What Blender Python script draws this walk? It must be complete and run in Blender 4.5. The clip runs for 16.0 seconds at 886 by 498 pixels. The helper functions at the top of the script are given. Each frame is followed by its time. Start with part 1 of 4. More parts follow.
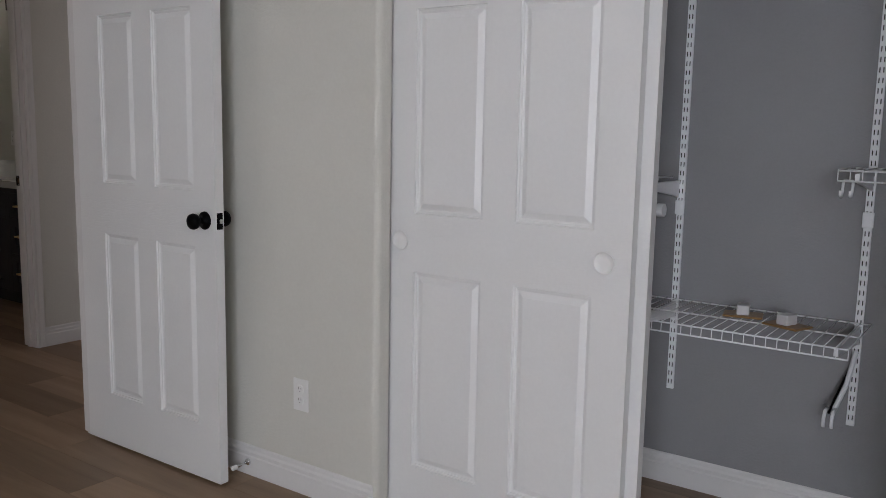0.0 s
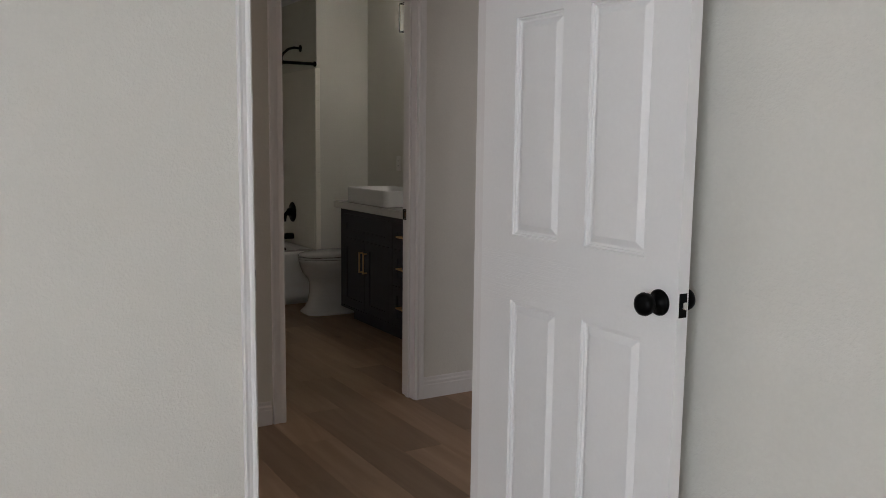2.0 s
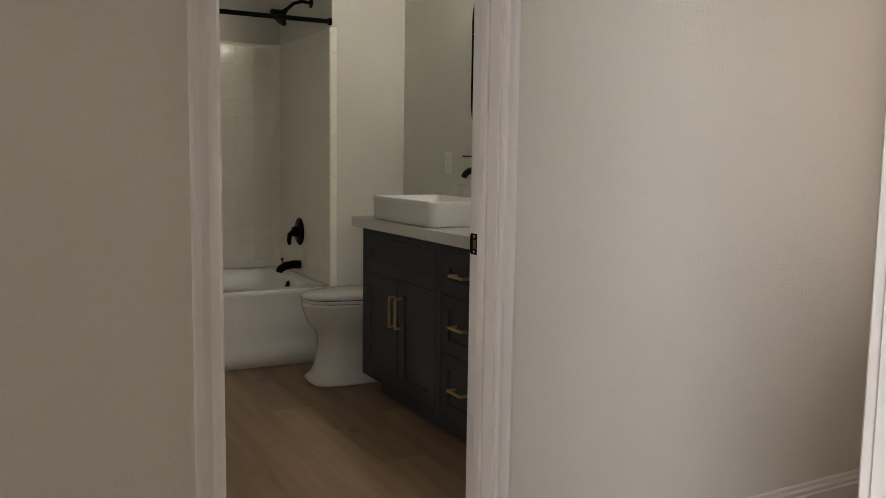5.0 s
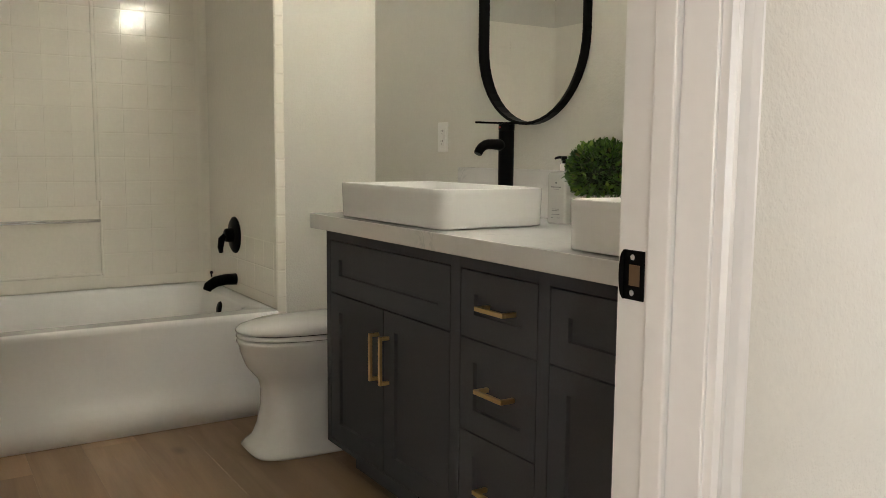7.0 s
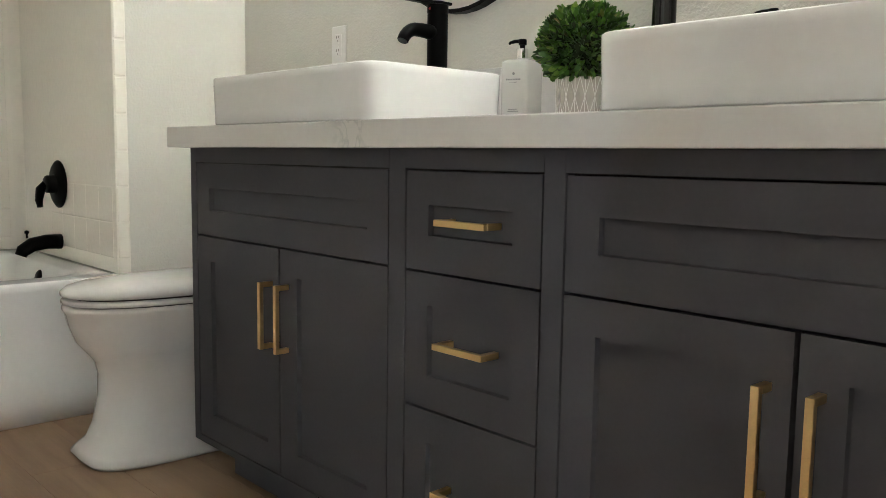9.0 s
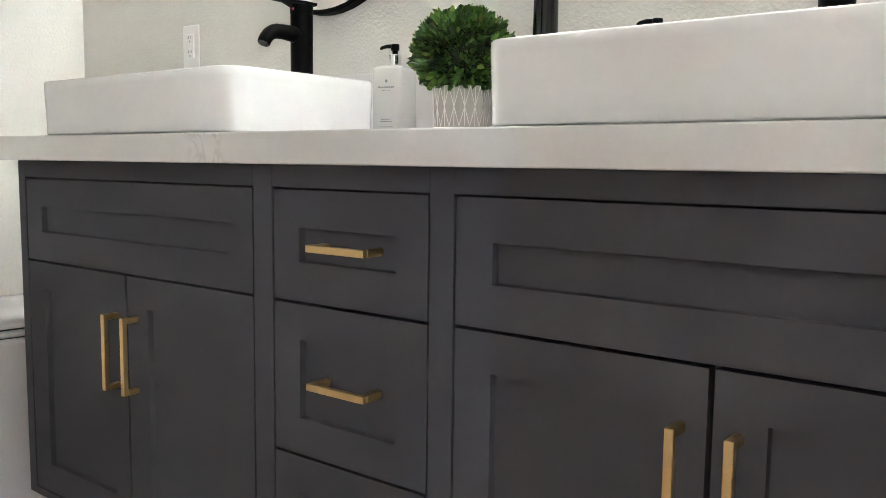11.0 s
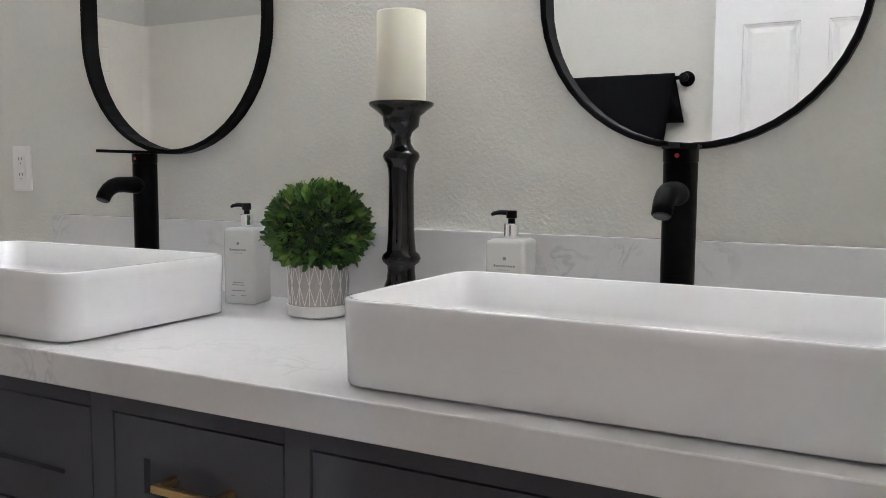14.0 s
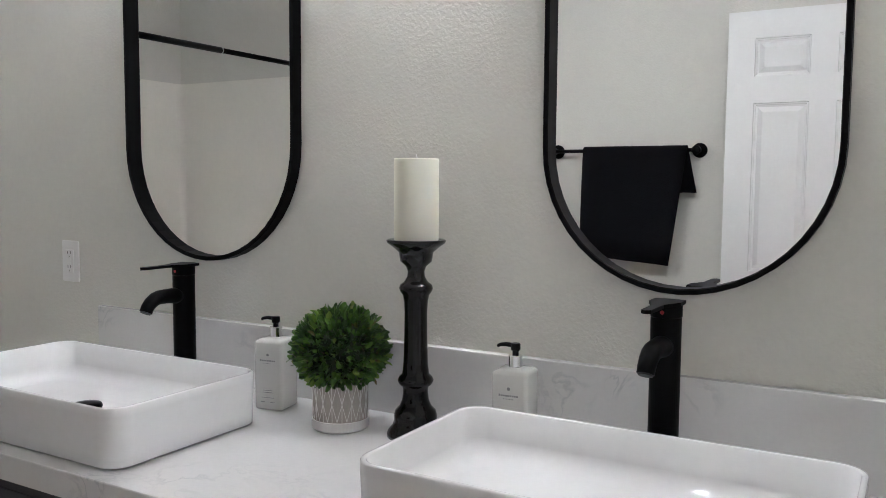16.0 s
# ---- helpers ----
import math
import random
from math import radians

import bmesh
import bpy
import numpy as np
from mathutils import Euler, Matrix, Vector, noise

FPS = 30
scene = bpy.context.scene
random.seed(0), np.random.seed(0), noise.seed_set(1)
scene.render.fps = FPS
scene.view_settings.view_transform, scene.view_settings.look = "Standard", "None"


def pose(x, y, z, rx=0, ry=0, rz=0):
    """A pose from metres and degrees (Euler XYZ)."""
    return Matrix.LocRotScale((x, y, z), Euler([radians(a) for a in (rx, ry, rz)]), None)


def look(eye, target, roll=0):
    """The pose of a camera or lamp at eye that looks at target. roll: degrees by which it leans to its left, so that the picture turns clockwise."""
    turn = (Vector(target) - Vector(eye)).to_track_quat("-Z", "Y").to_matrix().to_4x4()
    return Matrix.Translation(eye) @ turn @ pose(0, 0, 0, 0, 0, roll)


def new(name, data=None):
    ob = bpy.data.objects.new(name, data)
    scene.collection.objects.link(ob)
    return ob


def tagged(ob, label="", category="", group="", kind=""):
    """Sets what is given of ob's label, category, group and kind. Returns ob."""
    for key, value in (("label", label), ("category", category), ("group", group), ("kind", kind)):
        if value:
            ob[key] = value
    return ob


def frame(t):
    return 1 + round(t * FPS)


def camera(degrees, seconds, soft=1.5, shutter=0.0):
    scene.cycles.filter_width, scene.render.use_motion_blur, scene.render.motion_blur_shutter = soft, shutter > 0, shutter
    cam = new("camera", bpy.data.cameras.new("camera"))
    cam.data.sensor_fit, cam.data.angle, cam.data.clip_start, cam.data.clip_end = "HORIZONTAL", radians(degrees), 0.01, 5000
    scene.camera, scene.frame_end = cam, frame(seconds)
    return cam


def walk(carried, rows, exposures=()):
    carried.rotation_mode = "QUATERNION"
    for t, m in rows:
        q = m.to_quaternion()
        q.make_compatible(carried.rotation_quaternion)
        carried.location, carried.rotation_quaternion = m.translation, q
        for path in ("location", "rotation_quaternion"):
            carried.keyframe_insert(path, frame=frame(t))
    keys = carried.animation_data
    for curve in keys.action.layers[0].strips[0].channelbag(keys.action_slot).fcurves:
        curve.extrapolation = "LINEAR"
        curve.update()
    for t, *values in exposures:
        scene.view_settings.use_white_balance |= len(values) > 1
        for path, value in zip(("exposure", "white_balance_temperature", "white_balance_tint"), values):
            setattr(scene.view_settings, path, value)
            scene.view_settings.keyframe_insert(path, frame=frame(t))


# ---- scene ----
cam = camera(56.0, 16.0, soft=0.6)
PATH = [
    (0, (-0.06, 0.045, 1.293), (-1.204, 1.662, 1.014), 1.1),
    (0.5, (-0.247, 0.126, 1.305), (-1.5, 1.662, 1.041), 1.0),
    (1, (-0.44, 0.277, 1.327), (-1.875, 1.647, 1.07), 1.3),
    (1.5, (-0.73, 0.365, 1.327), (-2.355, 1.502, 1.068), 1.2),
    (2, (-1.003, 0.47, 1.343), (-2.702, 1.495, 1.089), 0.7),
    (2.5, (-1.296, 0.673, 1.352), (-3.012, 1.67, 1.102), 0.5),
    (3, (-1.654, 0.813, 1.33), (-3.387, 1.782, 1.083), 0.7),
    (3.5, (-1.948, 0.933, 1.307), (-3.684, 1.898, 1.068), 0.7),
    (3.7, (-2.067, 0.992, 1.295), (-3.802, 1.959, 1.062), 0.8),
    (5.8, (-3.426, 1.587, 1.167), (-5.175, 2.534, 0.954), 0.8),
    (6, (-3.557, 1.622, 1.165), (-5.292, 2.594, 0.949), 0.5),
    (6.5, (-3.857, 1.714, 1.125), (-5.557, 2.744, 0.903), 0.7),
    (7, (-4.136, 1.848, 1.102), (-5.813, 2.915, 0.878), 0.5),
    (7.5, (-4.398, 1.884, 1.022), (-5.996, 3.064, 0.797), 0.7),
    (8, (-4.559, 1.939, 0.92), (-6.078, 3.222, 0.697), 0.8),
    (8.2, (-4.632, 1.983, 0.874), (-6.13, 3.29, 0.655), 0.9),
    (10.3, (-4.856, 2.118, 0.81), (-6.191, 3.591, 0.597), 0.6),
    (10.5, (-4.874, 2.133, 0.805), (-6.168, 3.644, 0.6), 0.7),
    (11, (-4.9, 2.152, 0.853), (-6.11, 3.731, 0.647), 0.7),
    (11.5, (-4.917, 2.181, 0.904), (-6.032, 3.83, 0.707), 0.7),
    (12, (-4.925, 2.199, 0.955), (-5.954, 3.903, 0.761), 0.6),
    (12.5, (-4.922, 2.207, 1.015), (-5.895, 3.943, 0.822), 0.3),
    (13, (-4.93, 2.208, 1.077), (-5.885, 3.956, 0.89), 0.2),
    (13.5, (-4.925, 2.217, 1.108), (-5.869, 3.97, 0.923), 0.2),
    (14, (-4.927, 2.206, 1.165), (-5.864, 3.963, 0.984), 0.3),
    (14.5, (-4.915, 2.19, 1.252), (-5.846, 3.952, 1.078), 0.4),
    (15, (-4.906, 2.171, 1.291), (-5.843, 3.929, 1.118), 0.6),
    (15.5, (-4.884, 2.138, 1.328), (-5.841, 3.887, 1.168), 0.9),
    (16, (-4.84, 2.115, 1.404), (-5.839, 3.84, 1.243), 0.4),
]
EXPOSURES = [(0, -0.52, 6060, 14), (1.0, -0.45, 6130, 12), (2.5, 0.02, 6180, 12), (3.5, 0.22, 6250, 11), (6.0, 1.45, 6530, 8), (7.0, 1.9, 6480, 6), (8.0, 2.45, 6150, 4), (10.5, 2.75, 5560, 8), (11.2, 3.12, 5520, 9),
             (12.0, 2.87, 5430, 10.5), (13.5, 2.30, 5420, 13.5), (16, 1.98, 5360, 14)]
walk(cam, [(t, look(eye, target, roll)) for t, eye, target, roll in PATH], EXPOSURES)

# ---- world and light ----
world = bpy.data.worlds.new("world")
scene.world = world
world.use_nodes = True
wn = world.node_tree.nodes
sky = wn.new("ShaderNodeTexSky")
sky.sky_type, sky.sun_disc = "NISHITA", False
sky.sun_elevation, sky.sun_rotation = radians(51), radians(110)
wn["Background"].inputs["Strength"].default_value = 0.12
world.node_tree.links.new(sky.outputs[0], wn["Background"].inputs["Color"])

sun = new("sun", bpy.data.lights.new("sun", "SUN"))
sun.data.energy, sun.data.angle, sun.data.color = 5.0, radians(0.5), (1.0, 0.95, 0.88)
sun.matrix_world = look((8, -3, 10.5), (0, 0, 0))


def window_light(name, at, target, w, h, watts, colour):
    """A lamp in a window's opening: the sky's light, or light added indoors."""
    ob = new(name, bpy.data.lights.new(name, "AREA"))
    ob.data.shape, ob.data.size, ob.data.size_y = "RECTANGLE", w, h
    ob.data.energy, ob.data.color = watts, colour
    ob.matrix_world = look(at, target)
    return ob


window_light("bedroom_window_light", (1.25, -3.04, 1.42), (-0.90, 0, 1.30), 1.7, 1.35, 138, (0.95, 0.98, 1.0))
# two warm lamps added to brighten the hall, which has no known source
window_light("hall_fill_light", (-3.98, -2.42, 1.50), (-3.98, 0, 1.35), 1.0, 1.3, 16, (1.0, 0.80, 0.69))
window_light("hall_end_fill_light", (-3.98, 4.24, 1.45), (-3.98, 2, 1.30), 1.0, 1.4, 4.0, (1.0, 0.80, 0.69))


# ---- materials ----
def mat(name, colour, rough=0.5, metal=0.0, grain=0.0, grain_scale=60.0, bump=0.0, bump_scale=200.0, spread=0.0, coat=0.0,
        stain=0.0, detail=4.0):
    """A painted, glazed or metal surface: two scales of tone, fine relief, and uneven gloss."""
    m = bpy.data.materials.new(name)
    m.use_nodes = True
    n, l = m.node_tree.nodes, m.node_tree.links
    b = n["Principled BSDF"]
    b.inputs["Roughness"].default_value, b.inputs["Metallic"].default_value = rough, metal
    b.inputs["Coat Weight"].default_value = coat
    co = n.new("ShaderNodeTexCoord")
    fine = n.new("ShaderNodeTexNoise")
    fine.inputs["Scale"].default_value, fine.inputs["Detail"].default_value = grain_scale, detail
    l.new(co.outputs["Object"], fine.inputs["Vector"])
    broad = n.new("ShaderNodeTexNoise")
    broad.inputs["Scale"].default_value = 1.7
    l.new(co.outputs["Object"], broad.inputs["Vector"])
    ramp = n.new("ShaderNodeMix")
    ramp.data_type = "RGBA"
    lo = [max(0, c * (1 - grain - 0.02)) for c in colour]
    hi = [min(1, c * (1 + grain + 0.02)) for c in colour]
    ramp.inputs[6].default_value, ramp.inputs[7].default_value = (*lo, 1), (*hi, 1)
    l.new(fine.outputs["Fac"], ramp.inputs[0])
    second = n.new("ShaderNodeMix")
    second.data_type, second.blend_type = "RGBA", "MULTIPLY"
    second.inputs[0].default_value = 1.0
    shade = n.new("ShaderNodeMapRange")
    shade.inputs[1].default_value, shade.inputs[2].default_value = 0.3, 0.7
    shade.inputs[3].default_value, shade.inputs[4].default_value = 1 - 0.03 - stain, 1.0
    l.new(broad.outputs["Fac"], shade.inputs[0])
    l.new(ramp.outputs[2], second.inputs[6])
    l.new(shade.outputs[0], second.inputs[7])
    out = second.outputs[2]
    if spread:
        info = n.new("ShaderNodeObjectInfo")
        rnd = n.new("ShaderNodeMapRange")
        rnd.inputs[3].default_value, rnd.inputs[4].default_value = 1 - spread, 1 + spread
        l.new(info.outputs["Random"], rnd.inputs[0])
        third = n.new("ShaderNodeMix")
        third.data_type, third.blend_type = "RGBA", "MULTIPLY"
        third.inputs[0].default_value = 1.0
        l.new(out, third.inputs[6])
        l.new(rnd.outputs[0], third.inputs[7])
        out = third.outputs[2]
    l.new(out, b.inputs["Base Color"])
    gloss = n.new("ShaderNodeMapRange")
    gloss.inputs[3].default_value, gloss.inputs[4].default_value = max(0, rough - 0.06), min(1, rough + 0.06)
    l.new(broad.outputs["Fac"], gloss.inputs[0])
    l.new(gloss.outputs[0], b.inputs["Roughness"])
    if bump:
        relief = n.new("ShaderNodeTexNoise")
        relief.inputs["Scale"].default_value, relief.inputs["Detail"].default_value = bump_scale, 3.0
        l.new(co.outputs["Object"], relief.inputs["Vector"])
        bp = n.new("ShaderNodeBump")
        bp.inputs["Strength"].default_value, bp.inputs["Distance"].default_value = 1.0, bump
        l.new(relief.outputs["Fac"], bp.inputs["Height"])
        l.new(bp.outputs["Normal"], b.inputs["Normal"])
    return m


def wall_paint(name, colour):
    """Eggshell paint over an orange-peel texture."""
    m = mat(name, colour, rough=0.62, grain=0.02, grain_scale=90)
    n, l = m.node_tree.nodes, m.node_tree.links
    b = n["Principled BSDF"]
    geo = n.new("ShaderNodeNewGeometry")
    blobs = n.new("ShaderNodeTexNoise")
    blobs.inputs["Scale"].default_value, blobs.inputs["Detail"].default_value = 135, 2.5
    l.new(geo.outputs["Position"], blobs.inputs["Vector"])
    cut = n.new("ShaderNodeValToRGB")
    cut.color_ramp.elements[0].position, cut.color_ramp.elements[1].position = 0.42, 0.62
    l.new(blobs.outputs["Fac"], cut.inputs[0])
    fine = n.new("ShaderNodeTexNoise")
    fine.inputs["Scale"].default_value = 330
    l.new(geo.outputs["Position"], fine.inputs["Vector"])
    add = n.new("ShaderNodeMath")
    add.operation = "MULTIPLY_ADD"
    add.inputs[1].default_value = 0.25
    l.new(fine.outputs["Fac"], add.inputs[0])
    l.new(cut.outputs[0], add.inputs[2])
    bp = n.new("ShaderNodeBump")
    bp.inputs["Strength"].default_value, bp.inputs["Distance"].default_value = 0.32, 0.0014
    l.new(add.outputs[0], bp.inputs["Height"])
    l.new(bp.outputs["Normal"], b.inputs["Normal"])
    return m


def wood_planks(name):
    m = bpy.data.materials.new(name)
    m.use_nodes = True
    n, l = m.node_tree.nodes, m.node_tree.links
    b = n["Principled BSDF"]
    co, info = n.new("ShaderNodeTexCoord"), n.new("ShaderNodeObjectInfo")
    shift = n.new("ShaderNodeVectorMath")
    shift.operation = "MULTIPLY_ADD"
    shift.inputs[1].default_value = (31, 17, 7)
    l.new(info.outputs["Random"], shift.inputs[0])
    l.new(co.outputs["Object"], shift.inputs[2])
    stretch = n.new("ShaderNodeMapping")
    stretch.inputs["Scale"].default_value = (0.7, 6.0, 4.0)
    l.new(shift.outputs[0], stretch.inputs["Vector"])
    rings = n.new("ShaderNodeTexNoise")
    rings.inputs["Scale"].default_value, rings.inputs["Detail"].default_value, rings.inputs["Distortion"].default_value = 2.2, 8, 0.7
    l.new(stretch.outputs[0], rings.inputs["Vector"])
    fib = n.new("ShaderNodeMapping")
    fib.inputs["Scale"].default_value = (6, 260, 60)
    l.new(shift.outputs[0], fib.inputs["Vector"])
    fine = n.new("ShaderNodeTexNoise")
    fine.inputs["Scale"].default_value, fine.inputs["Detail"].default_value = 1.0, 3
    l.new(fib.outputs[0], fine.inputs["Vector"])
    ramp = n.new("ShaderNodeValToRGB")
    e = ramp.color_ramp.elements
    e[0].position, e[0].color = 0.25, (0.222, 0.140, 0.083, 1)
    e[1].position, e[1].color = 0.75, (0.345, 0.232, 0.145, 1)
    l.new(rings.outputs["Fac"], ramp.inputs[0])
    knots = n.new("ShaderNodeTexVoronoi")
    knots.inputs["Scale"].default_value = 1.6
    km = n.new("ShaderNodeMapping")
    km.inputs["Scale"].default_value = (1, 1.8, 1)
    l.new(shift.outputs[0], km.inputs["Vector"])
    l.new(km.outputs[0], knots.inputs["Vector"])
    kr = n.new("ShaderNodeMapRange")
    kr.inputs[1].default_value, kr.inputs[2].default_value, kr.inputs[3].default_value, kr.inputs[4].default_value = 0.02, 0.10, 0.55, 1.0
    l.new(knots.outputs["Distance"], kr.inputs[0])
    tone = n.new("ShaderNodeMapRange")
    tone.inputs[3].default_value, tone.inputs[4].default_value = 0.74, 1.22
    l.new(info.outputs["Random"], tone.inputs[0])
    fr = n.new("ShaderNodeMapRange")
    fr.inputs[1].default_value, fr.inputs[2].default_value, fr.inputs[3].default_value, fr.inputs[4].default_value = 0.3, 0.7, 0.95, 1.04
    l.new(fine.outputs["Fac"], fr.inputs[0])
    prev = ramp.outputs[0]
    for src in (tone, fr, kr):
        mix = n.new("ShaderNodeMix")
        mix.data_type, mix.blend_type = "RGBA", "MULTIPLY"
        mix.inputs[0].default_value = 1
        l.new(prev, mix.inputs[6])
        l.new(src.outputs[0], mix.inputs[7])
        prev = mix.outputs[2]
    l.new(prev, b.inputs["Base Color"])
    b.inputs["Roughness"].default_value = 0.48
    bp = n.new("ShaderNodeBump")
    bp.inputs["Strength"].default_value, bp.inputs["Distance"].default_value = 0.5, 0.0006
    l.new(fine.outputs["Fac"], bp.inputs["Height"])
    l.new(bp.outputs["Normal"], b.inputs["Normal"])
    return m


VEIN_CLOUDS = [(-5.90, 3.085, 0.898, 0.10), (-5.81, 3.13, 0.898, 0.11), (-5.72, 3.155, 0.898, 0.11), (-5.63, 3.14, 0.898, 0.10), (-6.03, 3.008, 0.88, 0.09), (-5.43, 3.607, 1.0, 0.07),
               (-5.32, 3.607, 1.03, 0.035), (-5.166, 3.607, 1.026, 0.04), (-6.78, 3.607, 1.045, 0.06), (-6.24, 3.607, 1.0, 0.06), (-6.55, 3.5, 0.898, 0.12)]


def marble(name):
    """White quartz with faint grey veins."""
    m = mat(name, (0.69, 0.68, 0.67), rough=0.16, grain=0.015, grain_scale=120)
    n, l = m.node_tree.nodes, m.node_tree.links
    b = n["Principled BSDF"]
    geo = n.new("ShaderNodeNewGeometry")
    base = b.inputs["Base Color"].links[0].from_socket
    warp = n.new("ShaderNodeTexNoise")
    warp.inputs["Scale"].default_value, warp.inputs["Detail"].default_value = 3.0, 6
    l.new(geo.outputs["Position"], warp.inputs["Vector"])
    vein = n.new("ShaderNodeTexNoise")
    vein.inputs["Scale"].default_value, vein.inputs["Detail"].default_value, vein.inputs["Distortion"].default_value = 7.0, 9, 2.2
    l.new(geo.outputs["Position"], vein.inputs["Vector"])
    band = n.new("ShaderNodeValToRGB")
    e = band.color_ramp.elements
    e[0].position, e[0].color = 0.456, (0, 0, 0, 1)
    e[1].position, e[1].color = 0.544, (0, 0, 0, 1)
    mid = e.new(0.5)
    mid.color = (1, 1, 1, 1)
    l.new(vein.outputs["Fac"], band.inputs[0])
    # the veins gather in a few clouds: x, y, z and reach
    where = None
    for cx, cy, cz, reach in VEIN_CLOUDS:
        far = n.new("ShaderNodeVectorMath")
        far.operation = "DISTANCE"
        far.inputs[1].default_value = (cx, cy, cz)
        l.new(geo.outputs["Position"], far.inputs[0])
        near = n.new("ShaderNodeMapRange")
        near.inputs[1].default_value, near.inputs[2].default_value = reach, reach * 0.35
        l.new(far.outputs["Value"], near.inputs[0])
        if where:
            both = n.new("ShaderNodeMath")
            both.operation = "MAXIMUM"
            l.new(where.outputs[0], both.inputs[0])
            l.new(near.outputs[0], both.inputs[1])
            near = both
        where = near
    broken = n.new("ShaderNodeMapRange")
    broken.inputs[1].default_value, broken.inputs[2].default_value = 0.36, 0.56
    l.new(warp.outputs["Fac"], broken.inputs[0])
    patchy = n.new("ShaderNodeMath")
    patchy.operation = "MULTIPLY"
    l.new(where.outputs[0], patchy.inputs[0])
    l.new(broken.outputs[0], patchy.inputs[1])
    where = patchy
    amt = n.new("ShaderNodeMath")
    amt.operation = "MULTIPLY"
    l.new(band.outputs[0], amt.inputs[0])
    l.new(where.outputs[0], amt.inputs[1])
    mix = n.new("ShaderNodeMix")
    mix.data_type = "RGBA"
    mix.inputs[7].default_value = (0.53, 0.535, 0.54, 1)
    l.new(amt.outputs[0], mix.inputs[0])
    l.new(base, mix.inputs[6])
    l.new(mix.outputs[2], b.inputs["Base Color"])
    return m


def door_paint(name):
    """White paint on a moulded skin pressed with a wood grain."""
    m = mat(name, (0.78, 0.775, 0.765), rough=0.42, grain=0.01, grain_scale=80)
    n, l = m.node_tree.nodes, m.node_tree.links
    b = n["Principled BSDF"]
    co = n.new("ShaderNodeTexCoord")
    mp = n.new("ShaderNodeMapping")
    mp.inputs["Scale"].default_value = (95, 95, 5)
    # the grain runs along the rails and up the stiles
    sep, turned, pick = n.new("ShaderNodeSeparateXYZ"), n.new("ShaderNodeCombineXYZ"), n.new("ShaderNodeMix")
    pick.data_type = "VECTOR"
    l.new(co.outputs["Object"], sep.inputs[0])
    l.new(sep.outputs["Z"], turned.inputs["X"])
    l.new(sep.outputs["Y"], turned.inputs["Y"])
    l.new(sep.outputs["X"], turned.inputs["Z"])
    rail = n.new("ShaderNodeMath")
    rail.operation = "COMPARE"
    rail.inputs[1].default_value, rail.inputs[2].default_value = 0.925, 0.085
    l.new(sep.outputs["Z"], rail.inputs[0])
    l.new(rail.outputs[0], pick.inputs["Factor"])
    l.new(co.outputs["Object"], pick.inputs[4])
    l.new(turned.outputs[0], pick.inputs[5])
    l.new(pick.outputs[1], mp.inputs["Vector"])
    g = n.new("ShaderNodeTexNoise")
    g.inputs["Scale"].default_value, g.inputs["Detail"].default_value, g.inputs["Distortion"].default_value = 2.2, 4, 1.2
    l.new(mp.outputs[0], g.inputs["Vector"])
    bp = n.new("ShaderNodeBump")
    bp.inputs["Strength"].default_value, bp.inputs["Distance"].default_value = 1.0, 0.0008
    amount = n.new("ShaderNodeMath")
    amount.operation = "MULTIPLY_ADD"
    amount.inputs[1].default_value, amount.inputs[2].default_value = 0.85, 0.12
    l.new(rail.outputs[0], amount.inputs[0])
    l.new(amount.outputs[0], bp.inputs["Strength"])
    l.new(g.outputs["Fac"], bp.inputs["Height"])
    l.new(bp.outputs["Normal"], b.inputs["Normal"])
    return m


def glow(name, colour, strength):
    m = bpy.data.materials.new(name)
    m.use_nodes = True
    b = m.node_tree.nodes["Principled BSDF"]
    b.inputs["Emission Color"].default_value, b.inputs["Emission Strength"].default_value = (*colour, 1), strength
    return m


def glassy(name, colour, rough=0.02, weight=1.0):
    m = bpy.data.materials.new(name)
    m.use_nodes = True
    b = m.node_tree.nodes["Principled BSDF"]
    b.inputs["Base Color"].default_value = (*colour, 1)
    b.inputs["Roughness"].default_value, b.inputs["Transmission Weight"].default_value = rough, weight
    b.inputs["IOR"].default_value = 1.45
    return m


PAINT = wall_paint("greige_wall_paint", (0.65, 0.635, 0.58))
CEIL = wall_paint("white_ceiling_paint", (0.82, 0.815, 0.80))
# the closet's walls are a darker grey than PAINT, with the same texture
CLOSET = wall_paint("closet_wall_grey", (0.275, 0.27, 0.278))
TRIM = mat("white_trim_paint", (0.73, 0.715, 0.70), rough=0.35, grain=0.012, bump=0.0002, bump_scale=45, stain=0.02)
DOOR = door_paint("white_door_paint")
PLANK = wood_planks("oak_vinyl_planks")
SUBFLOOR = mat("dark_joint", (0.05, 0.035, 0.025), rough=0.8, grain=0.1)
QUARTZ = marble("white_quartz")
CHAR = mat("charcoal_cabinet_paint", (0.083, 0.083, 0.092), rough=0.6, grain=0.05, grain_scale=140, bump=0.00015, bump_scale=160, stain=0.06)
GAP_SHADE = mat("gap_shade", (0.012, 0.012, 0.013), rough=0.7, grain=0.1)
BRASS = mat("brushed_brass", (0.78, 0.56, 0.27), rough=0.33, metal=1.0, grain=0.06, grain_scale=300)
BLACK = mat("matte_black_metal", (0.0016, 0.0016, 0.0017), rough=0.42, metal=0.0, grain=0.2, grain_scale=120)
CERAMIC = mat("white_glazed_ceramic", (0.77, 0.765, 0.76), rough=0.04, grain=0.006, coat=0.3)
ACRYLIC = mat("white_gloss_acrylic", (0.89, 0.86, 0.785), rough=0.07, grain=0.01, bump=0.0007, bump_scale=48, spread=0.012)
PLASTIC = mat("white_plastic", (0.80, 0.79, 0.77), rough=0.3, grain=0.01)
